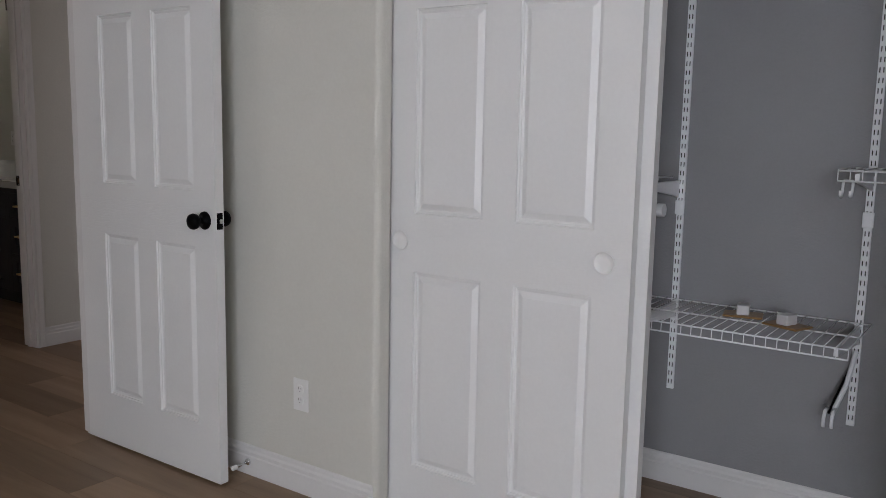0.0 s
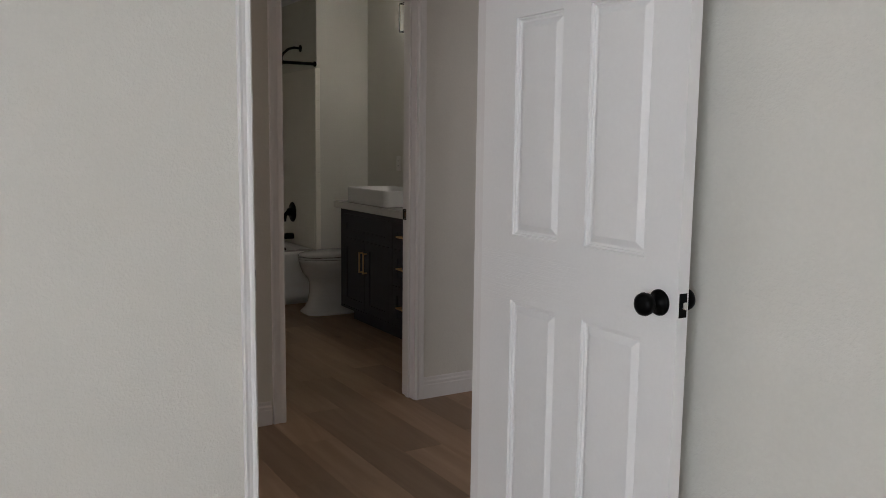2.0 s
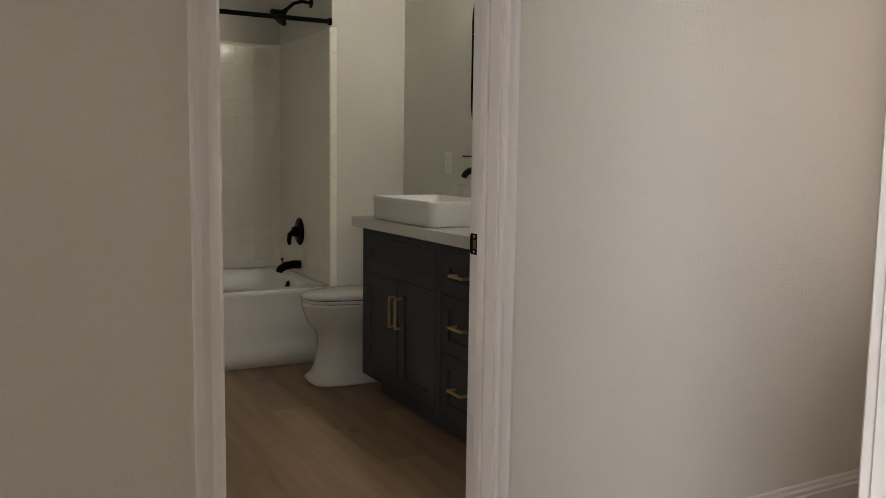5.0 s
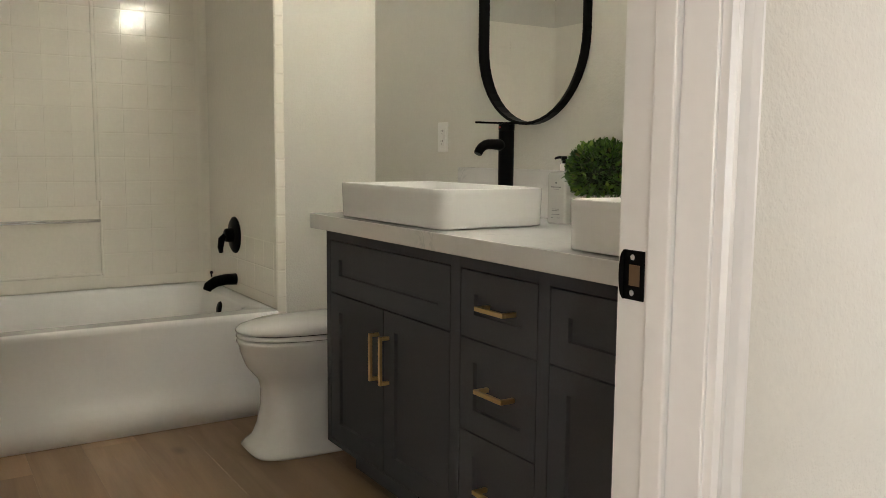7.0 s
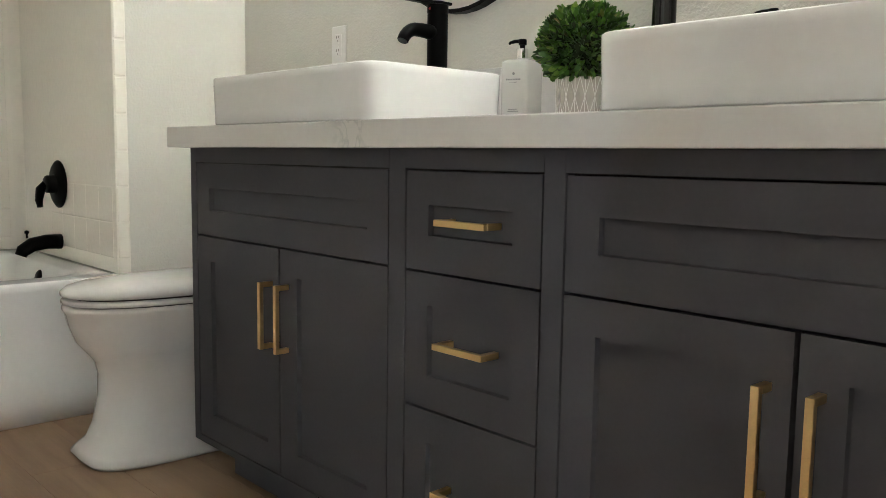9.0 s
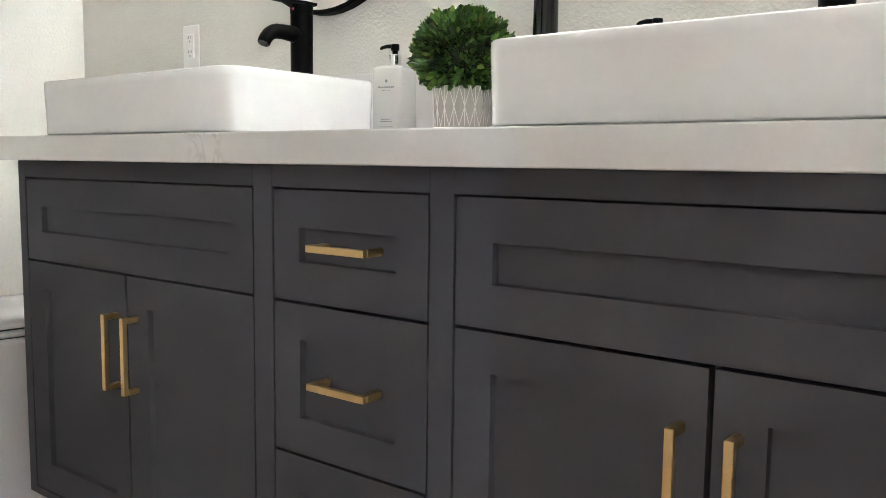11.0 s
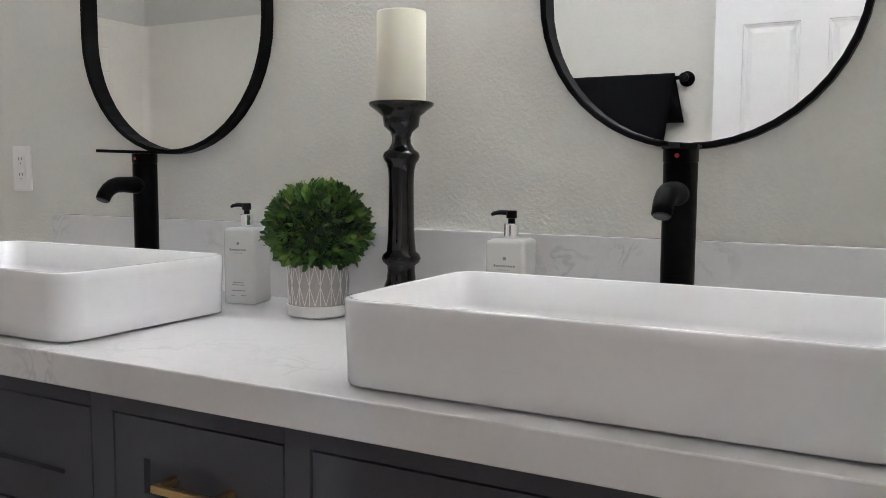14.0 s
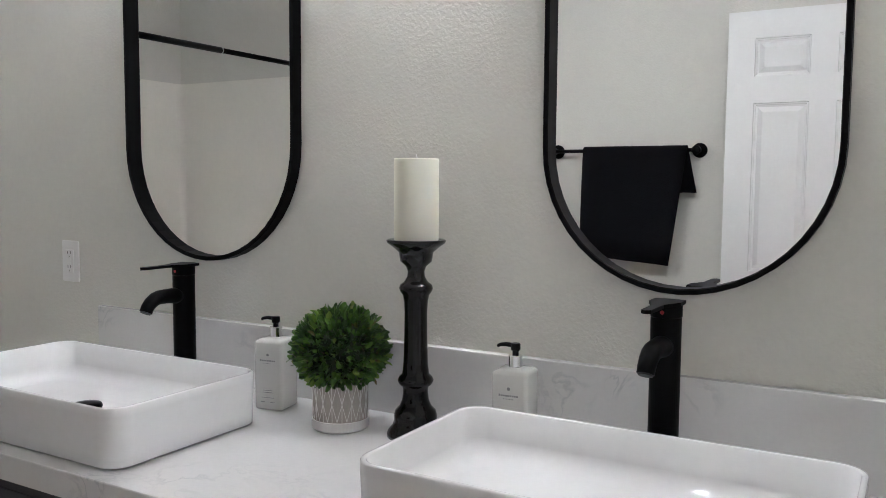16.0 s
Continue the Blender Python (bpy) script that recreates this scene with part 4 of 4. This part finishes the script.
# dark ring set in between bowl, seat and lid, coloured as their gaps' shade
part("seat_gap_shade", loops(B(), [egg(0, 0.170, -0.20, -0.800, z, sq=2.3) for z in (0.416, 0.4425)]), SLOT, toilet, "dark ring that gives the shade under the seat")
part("seat", loops(B(), [egg(0, h, -0.20, f, z, sq=2.3) for z, h, f in ((0.4205, 0.183, -0.818), (0.4232, 0.187, -0.823), (0.4326, 0.187, -0.823), (0.4352, 0.184, -0.820))]), CERAMIC, toilet, smooth=True)
part("lid", loops(B(), [egg(0, h, -0.20, f, z, sq=2.3) for z, h, f in ((0.4412, 0.184, -0.820), (0.4430, 0.188, -0.825), (0.4535, 0.188, -0.825), (0.4640, 0.178, -0.812), (0.4740, 0.155, -0.77), (0.4800, 0.110, -0.68), (0.4825, 0.05, -0.56))]), CERAMIC, toilet, smooth=True)
part("tank", loops(B(), [rrect(-0.20 + i, 0.20 - i, -0.205 + i, -0.012, z, 0.03) for i, z in ((0.012, 0.396), (0.004, 0.42), (0.0, 0.70), (0.0, 0.74))]), CERAMIC, toilet, smooth=False)
part("tank_lid", loops(B(), [rrect(-0.208 + i, 0.208 - i, -0.213 + i, -0.006, z, 0.03) for i, z in ((0.002, 0.741), (0.0, 0.745), (0.0, 0.768), (0.006, 0.774))]), CERAMIC, toilet)

toilet.scale.z = 1.025

# ---- bathtub and surround ----
tub = thing("bathtub", None, "white alcove bathtub with a plain apron", "bathtub")
RIM = 0.432
apron = [(0.066, 0.001), (0.064, 0.07), (0.058, 0.095), (0.042, 0.125), (0.031, 0.16), (0.026, 0.22), (0.025, 0.30), (0.029, 0.385), (0.034, 0.405), (0.034, 0.420), (0.026, 0.431), (0.014, RIM), (-0.05, RIM), (-0.05, 0.001)]
ap = B()
loops(ap, [[(TUB_X + o, y, z) for o, z in apron] for y in (TUB_S + 0.001, TUB_N - 0.001)])
bmesh.ops.recalc_face_normals(ap, faces=ap.faces)
part("apron", ap, TUBWHITE, tub, smooth=True)
x0, x1, y0, y1 = TUB_BACK + 0.004, TUB_X - 0.050, TUB_S + 0.001, TUB_N - 0.001
basin = [rrect(x0, x1, y0, y1, RIM, 0.002, 6)]
for inx, iny, z, r in ((0.055, 0.075, RIM, 0.11), (0.066, 0.088, RIM - 0.012, 0.12), (0.085, 0.12, 0.25, 0.13), (0.10, 0.15, 0.14, 0.13), (0.16, 0.21, 0.10, 0.10), (0.3, 0.5, 0.095, 0.03)):
    basin.append(rrect(x0 + inx, x1 - inx + 0.035, y0 + iny, y1 - iny, z, r, 6))
bb = B()
loops(bb, basin, cap0=False)
bmesh.ops.recalc_face_normals(bb, faces=bb.faces)
for fc in bb.faces:
    if abs(fc.normal.z) > 0.9 and fc.normal.z < 0:
        fc.normal_flip()
part("basin", bb, TUBWHITE, tub, smooth=True)
part("overflow_cover", lathe(B(), [(0.034, 0.0), (0.034, 0.006), (0.028, 0.012), (0.001, 0.014)], 28), BLACK, tub, "round black overflow cover", smooth=True, at=Matrix.Translation((-7.99, TUB_N - 0.093, 0.370)) @ pose(0, 0, 0, 78, 0, 0))

surround = thing("tub_surround", None, "glossy white moulded bathtub surround with square tile pattern", "tub surround")
ST = 1.915
TP, TG = 0.1185, 0.0012
part("back_panel", box(B(), TUB_BACK - 0.016, TUB_BACK, TUB_S, TUB_N, RIM + 0.001, ST + 0.02, 0.003, 1), ACRYLIC, surround)
part("side_panel", box(B(), TUB_BACK, TUB_X + 0.002, TUB_N, TUB_N + 0.016, RIM + 0.001, ST + 0.02, 0.003, 1), ACRYLIC, surround)
part("side_panel", box(B(), TUB_BACK, TUB_X + 0.002, TUB_S - 0.016, TUB_S, RIM + 0.001, ST + 0.02, 0.003, 1), ACRYLIC, surround)
for y, way in ((TUB_N, -1), (TUB_S, 1)):
    arc = [(TUB_BACK + 0.034 - 0.034 * math.cos(a), y + way * (0.034 - 0.034 * math.sin(a))) for a in (radians(9 * k) for k in range(11))]
    cove = loops(B(), [[(px, py, z) for px, py in arc + [(TUB_BACK, y)]] for z in (RIM + 0.002, ST + 0.018)])
    bmesh.ops.recalc_face_normals(cove, faces=cove.faces)
    part("cove", cove, ACRYLIC, surround)
for y in (TUB_N, TUB_S - 0.045):
    part("flange", box(B(), TUB_X - 0.01, TUB_X + 0.011, y, y + 0.045, RIM - 0.43, ST + 0.02, 0.005, 2), ACRYLIC, surround)
for k in range(12):
    part("flange_tile", box(B(), TUB_X - 0.008, TUB_X + 0.0135, TUB_N + 0.003, TUB_N + 0.042, 0.4865 + TP * k, 0.4825 + TP * (k + 1), 0.003, 1), ACRYLIC, surround)
part("rib", box(B(), TUB_BACK, TUB_BACK + 0.010, 2.598, 2.614, 0.87, ST, 0.004, 2), ACRYLIC, surround)
# soap niche with its grab bar
for a in ((2.61, 2.624, 0.50, 0.87), (1.934, 1.948, 0.50, 0.87), (1.948, 2.61, 0.50, 0.514)):
    part("niche_edge", box(B(), TUB_BACK, TUB_BACK + 0.012, a[0], a[1], a[2], a[3], 0.005, 2), ACRYLIC, surround)
part("grab_bar", tube(B(), [(TUB_BACK + 0.030, 1.95, 0.772), (TUB_BACK + 0.030, 2.609, 0.772)], 0.009, 12), CHROME, surround, "slim chrome grab bar", smooth=True)


def tile_mesh():
    bm = B()
    s = TP / 2 - TG / 2
    rings = [[(-a, -b, z), (a, -b, z), (a, b, z), (-a, b, z)] for a, b, z in ((s, TP / 2 - 0.0002, 0.0), (s - 0.0022, TP / 2 - 0.0008, 0.0011), (s - 0.0050, TP / 2 - 0.0020, 0.0014))]
    loops(bm, rings, cap0=False)
    return mesh("tile", bm, ACRYLIC)


TILE = tile_mesh()


def tile(m):
    ob = new("tile", TILE)
    ob.parent, ob.matrix_basis = surround, m


for k in range(12):
    z = 0.4845 + TP * (k + 0.5)
    for j in range(9):
        y = 2.973 - TP * (j - 0.5)
        if y < TUB_S + 0.07 or (z < 0.84 and 1.90 < y < 2.66):
            continue
        tile(pose(TUB_BACK + 0.0002, y, z, 0, 90, 0))
# the end panel is tiled only at its foot
for k in range(2):
    for j in range(5):
        tile(pose(TUB_X - 0.02 - TP * (j + 0.5), TUB_N - 0.0002, 0.4845 + TP * (k + 0.5), 90, 0, 0) @ pose(0, 0, 0, 0, 0, 90))

# fittings on the tub's end wall
valve = thing("shower_valve", pose(-8.03, TUB_N - 0.003, 0.713), "black round shower valve with a lever handle", "shower valve")
part("escutcheon", lathe(B(), [(0.088, 0.0), (0.088, 0.004), (0.078, 0.011), (0.04, 0.015), (0.034, 0.018), (0.032, 0.045), (0.026, 0.050)], 40), BLACK, valve, smooth=True, at=pose(0, 0, 0, 90))
part("lever", tube(B(), [(0, -0.045, 0.0), (-0.012, -0.062, -0.02), (-0.020, -0.066, -0.060), (-0.022, -0.062, -0.085)], [0.016, 0.017, 0.014, 0.010], 14), BLACK, valve, smooth=True)
spout = thing("tub_spout", pose(-8.03, TUB_N - 0.003, 0.499), "black bathtub spout with diverter knob", "tub spout")
part("body", tube(B(), [(0, 0.0, 0), (0, -0.05, 0.002), (0, -0.10, -0.006), (0, -0.135, -0.028), (0, -0.142, -0.045)], [0.028, 0.027, 0.026, 0.024, 0.020], 18), BLACK, spout, smooth=True)
part("diverter", lathe(B(), [(0.004, 0.018), (0.004, 0.034), (0.008, 0.036), (0.008, 0.044), (0.003, 0.047)], 14, 0, -0.118), BLACK, spout, smooth=True)
arm = thing("overhead_shower", pose(-7.86, TUB_N + 0.018, 2.122), "black shower head on a bent arm", "shower head")
part("flange", lathe(B(), [(0.032, 0.0), (0.030, 0.006), (0.014, 0.012)], 24), BLACK, arm, smooth=True, at=pose(0, 0, 0, 90))
part("pipe", tube(B(), [(0, 0, 0), (0, -0.06, 0.004), (0, -0.11, -0.012), (0, -0.165, -0.060)], 0.0105, 12), BLACK, arm, smooth=True)
part("head", lathe(B(), [(0.014, 0.0), (0.018, 0.02), (0.050, 0.055), (0.062, 0.066), (0.062, 0.074), (0.056, 0.077)], 30), BLACK, arm, smooth=True, at=pose(0, -0.158, -0.055, 135, 0, 0))
rod = thing("shower_rod", None, "black tension shower curtain rod with a joint", "curtain rod")
part("thick_tube", tube(B(), [(TUB_X - 0.02, 2.42, 1.968), (TUB_X - 0.02, TUB_N + 0.018, 1.968)], 0.0135, 16), BLACK, rod, smooth=True)
part("thin_tube", tube(B(), [(TUB_X - 0.02, TUB_S - 0.018, 1.968), (TUB_X - 0.02, 2.42, 1.968)], 0.0115, 16), BLACK, rod, smooth=True)
part("joint_ring", tube(B(), [(TUB_X - 0.02, 2.414, 1.968), (TUB_X - 0.02, 2.420, 1.968)], 0.0142, 16), CHROME, rod, smooth=True)
for y in (TUB_S - 0.012, TUB_N + 0.012):
    part("end_cap", tube(B(), [(TUB_X - 0.02, y - 0.008, 1.968), (TUB_X - 0.02, y + 0.008, 1.968)], 0.021, 18), BLACK, rod)

# ---- towel bar and towel on the south wall ----
bar = thing("towel_bar", None, "black towel bar on round posts", "towel bar")
part("bar", tube(B(), [(-6.258, 1.722, 1.538), (-5.644, 1.722, 1.538)], 0.008, 14), BLACK, bar, smooth=True)
for x in (-6.258, -5.644):
    part("post", lathe(B(), [(0.030, 0.0), (0.030, 0.006), (0.026, 0.010), (0.012, 0.014), (0.012, 0.048), (0.017, 0.050), (0.017, 0.075), (0.015, 0.078)], 28), BLACK, bar, smooth=True, at=Matrix.Translation((x, 1.66, 1.538)) @ pose(0, 0, 0, -90, 0, 0))
towel = B()
rings = []
xs = [-6.115 + 0.0435 * k for k in range(11)]
for x in xs:
    u = (x + 6.115) / 0.435
    ring = []
    front_len, back_len = 0.44 + 0.030 * u, 0.22 + 0.05 * math.sin(u * 5)
    wob = lambda s: 0.004 * math.sin(9 * u + 3 * s) + 0.006 * s * math.sin(4 * u + 1)
    outer = [(1.722 + 0.019 + wob(s) * 1.2 + 0.012 * s, 1.538 - front_len * s) for s in (1.0, 0.8, 0.6, 0.4, 0.2, 0.02)]
    outer += [(1.722 + 0.019 * math.cos(a), 1.538 + 0.019 * math.sin(a)) for a in (0.4, 0.9, 1.57, 2.2, 2.7)]
    outer += [(1.722 - 0.019, 1.538 - back_len * s) for s in (0.05, 0.5, 1.0)]
    inner = [(y + (0.009 if y < 1.722 else -0.009), z - (0.009 if abs(y - 1.722) < 0.018 and z > 1.538 else 0)) for y, z in reversed(outer)]
    rings.append([(x - 0.13 * u * max(0, 1.538 - z) if y > 1.722 else x + 0.22 * u ** 4 * max(0, 1.538 - z), y, z) for y, z in outer + inner])
loops(towel, rings)
bmesh.ops.recalc_face_normals(towel, faces=towel.faces)
tagged(part("hand_towel", towel, CLOTH, smooth=True), "folded black towel hanging on the bar", "towel")

# ---- bedroom: closet fittings ----
CB = 2.99


def standard(x, z0, z1, join, label):
    """A slotted upright rail screwed to the closet's back wall."""
    s = thing("shelf_standard", None, label, "shelf rail", "slotted shelf rails")
    part("channel", box(B(), x - 0.0125, x + 0.0125, CB - 0.012, CB, z0, z1, 0.001, 1), WIRE, s)
    bm = B()
    z = z0 + 0.02
    while z < z1 - 0.02:
        for dx in (-0.0055, 0.0055):
            box(bm, x + dx - 0.0016, x + dx + 0.0016, CB - 0.0128, CB - 0.011, z, z + 0.016)
        z += 0.032
    tagged(part("slotting", bm, SLOT, s, "rows of dark slots"), kind="stuff")
    part("joiner", box(B(), x - 0.017, x + 0.017, CB - 0.018, CB - 0.0121, join - 0.03, join + 0.02, 0.002, 1), WIRE, s)
    return s


standard(-1.094, 0.366, 2.20, 1.045, "white slotted steel shelf rail")
standard(-0.482, 0.360, 2.20, 1.045, "white slotted steel shelf rail beside the shelf end")


def wire_shelf(x0, x1, z, depth, label):
    """A ventilated wire shelf with a double front lip."""
    s = thing("wire_shelf", None, label, "wire shelf", "wire closet shelves")
    y0, y1 = CB - 0.014, CB - depth
    for y, zz in ((y0, z), (y1, z), (y1, z - 0.030), ((y0 + y1) / 2, z - 0.003)):
        part("rail", tube(B(), [(x0, y, zz), (x1, y, zz)], 0.0027, 8), WIRE, s, smooth=True)
    n = int((x1 - x0) / 0.032)
    me = None
    for k in range(n + 1):
        x = x0 + (x1 - x0) * k / n
        if me is None:
            me = mesh("wire", tube(B(), [(0, y0, z + 0.003), (0, y1 - 0.003, z + 0.003), (0, y1 - 0.0035, z - 0.030)], 0.0016, 6), WIRE, True)
        ob = new("wire", me)
        ob.parent, ob.location.x = s, x
    return s


wire_shelf(-1.70, -0.444, 0.704, 0.41, "white ventilated wire shelf across the closet")
wire_shelf(-0.53, 0.58, 1.203, 0.30, "white ventilated wire shelf at chest height")
wire_shelf(-1.93, -1.125, 1.145, 0.30, "white ventilated wire shelf behind the closet door")


def bracket(x, z, depth, label, group="shelf brackets"):
    b = thing("shelf_bracket", None, label, "bracket", group)
    bm = B()
    pts = [(CB - 0.013, z - 0.005), (CB - 0.013, z - 0.065), (CB - 0.05, z - 0.058), (CB - depth, z - 0.028), (CB - depth, z - 0.005)]
    loops(bm, [[(xx, y, zz) for y, zz in pts] for xx in (x - 0.006, x + 0.006)])
    bmesh.ops.recalc_face_normals(bm, faces=bm.faces)
    part("blade", bm, WIRE, b)
    return b


bracket(-1.094, 0.700, 0.38, "white steel shelf bracket under the wire shelf")
bracket(-0.482, 0.700, 0.38, "white steel shelf bracket under the wire shelf")
bracket(-0.482, 1.199, 0.28, "white steel shelf bracket under the upper shelf")
bracket(-1.106, 1.141, 0.28, "white steel shelf bracket with a rod hook")
rodend = thing("closet_rod", None, "white closet rod with round end cap on a hook", "closet rod")
part("tube", tube(B(), [(-1.93, 2.72, 1.048), (-1.076, 2.72, 1.048)], 0.015, 18), WIRE, rodend, smooth=True)
part("end_cap", tube(B(), [(-1.077, 2.72, 1.048), (-1.056, 2.72, 1.048)], 0.0225, 22), WIRE, rodend)
part("hook", tube(B(), [(-1.106, 2.745, 1.115), (-1.106, 2.755, 1.073), (-1.106, 2.75, 1.038), (-1.106, 2.725, 1.023), (-1.106, 2.70, 1.031)], 0.006, 8), WIRE, rodend, smooth=True)


def hook_pair(x, y, z, drop, label):
    h = thing("wire_hook", None, label, "hook", "closet hooks")
    for dx in (-0.013, 0.013):
        pts = [(x + dx, y, z), (x + dx, y - 0.006, z - drop * 0.7), (x + dx, y - 0.02, z - drop), (x + dx, y - 0.035, z - drop * 0.9), (x + dx, y - 0.037, z - drop * 0.6)]
        part("prong", tube(B(), pts, 0.0042, 8), WIRE, h, smooth=True)
    part("bridge", tube(B(), [(x - 0.013, y, z), (x + 0.013, y, z)], 0.0042, 8), WIRE, h, smooth=True)
    return h


hook_pair(-0.505, 2.713, 1.173, 0.045, "white double wire hook under the shelf lip")
loose = thing("folded_bracket", None, "loose white bracket hanging from the shelf rail", "bracket")
part("blade", tube(B(), [(-0.482, 2.975, 0.612), (-0.494, 2.923, 0.512), (-0.513, 2.863, 0.442)], 0.008, 8), WIRE, loose)
part("arm", tube(B(), [(-0.490, 2.975, 0.572), (-0.522, 2.903, 0.462), (-0.528, 2.853, 0.427)], 0.004, 8), BLACK, loose)
for dx in (-0.014, 0.010):
    part("prong", tube(B(), [(-0.520 + dx, 2.863, 0.442), (-0.522 + dx, 2.838, 0.437), (-0.523 + dx, 2.828, 0.417), (-0.523 + dx, 2.828, 0.387)], 0.0055, 8), WIRE, loose, smooth=True)


def clip(x, y, turn, label):
    c = thing("packed_clip", pose(x, y, 0.7095, 0, 0, turn), label, "hardware pack", "hardware packs on the shelf")
    part("pouch", box(B(), -0.062, 0.062, -0.045, 0.045, 0.0, 0.007, 0.003, 1), CARD, c, "brown paper pouch")
    part("clip", box(B(), -0.020, 0.020, -0.030, 0.022, 0.0072, 0.040, 0.004, 2), FOAM, c, "pale plastic clip")


clip(-0.806, 2.823, 12, "small brown pouch with plastic clip on the shelf")
clip(-0.651, 2.753, -22, "small brown pouch with plastic clip near shelf end")

stop = thing("door_stop", pose(-2.372, 2.071, 0.050), "spring door stop with white rubber tip on the baseboard", "door stop")
part("base", lathe(B(), [(0.013, 0.0), (0.012, 0.005), (0.007, 0.008)], 18), CHROME, stop, smooth=True, at=pose(0, 0, 0, 90))
part("rod", tube(B(), [(0, -0.006, 0), (0, -0.058, -0.002)], 0.0055, 12), CHROME, stop, smooth=True)
part("rubber_tip", tube(B(), [(0, -0.056, -0.002), (0, -0.076, -0.003)], 0.009, 14), PLASTIC, stop)

# ---- floor ----
floor = tagged(part("floor", box(B(), -8.6, 2.32, -3.12, 4.32, -0.12, -0.0065), SUBFLOOR), "brown oak-look vinyl plank floor", "floor", kind="structure")
PL, PW = 1.22, 0.1905


def plank_mesh(length):
    bm = B()
    a, b, c = length / 2 - 0.0002, PW / 2 - 0.0002, 0.0006
    loops(bm, [[(-p, -q, z), (p, -q, z), (p, q, z), (-p, q, z)] for p, q, z in ((a, b, -0.006), (a, b, -0.0009), (a - c, b - c, 0.0))], cap0=False)
    return mesh("plank", bm, PLANK)


# the rooms that the planks lie in: x0, x1, y0, y1
ROOMS = [(-8.50, -4.70, 1.64, 3.65), (-4.76, -3.20, -2.48, 4.30), (-3.30, 2.25, -3.05, 2.15), (-2.00, 0.65, 2.10, 3.02)]


def spans(y):
    """The stretches of x that one row of planks covers."""
    out = []
    for x0, x1, y0, y1 in sorted(ROOMS):
        if y + PW / 2 > y0 and y - PW / 2 < y1:
            if out and x0 <= out[-1][1]:
                out[-1][1] = max(out[-1][1], x1)
            else:
                out.append([x0, x1])
    return out


PLANKS = {}
far = B()
offsets = [0.0, 0.47, 0.86, 0.24, 0.66, 1.05, 0.36]
row, y = 0, -3.0 + PW / 2
while y < 4.25:
    x = -8.6 - offsets[row % 7]
    while x < 2.3:
        for s0, s1 in spans(y):
            a, b = max(x, s0), min(x + PL, s1)
            if b - a < 0.03:
                continue
            if y > 0.0:
                length = round(b - a, 3)
                if length not in PLANKS:
                    PLANKS[length] = plank_mesh(length)
                ob = new("plank", PLANKS[length])
                ob.parent, ob.location = floor, ((a + b) / 2, y, 0.0)
            else:
                box(far, a + 0.0005, b - 0.0005, y - PW / 2 + 0.0005, y + PW / 2 - 0.0005, -0.006, 0.0)
        x += PL
    y += PW
    row += 1
tagged(part("plank_field", far, PLANK, floor), kind="stuff")
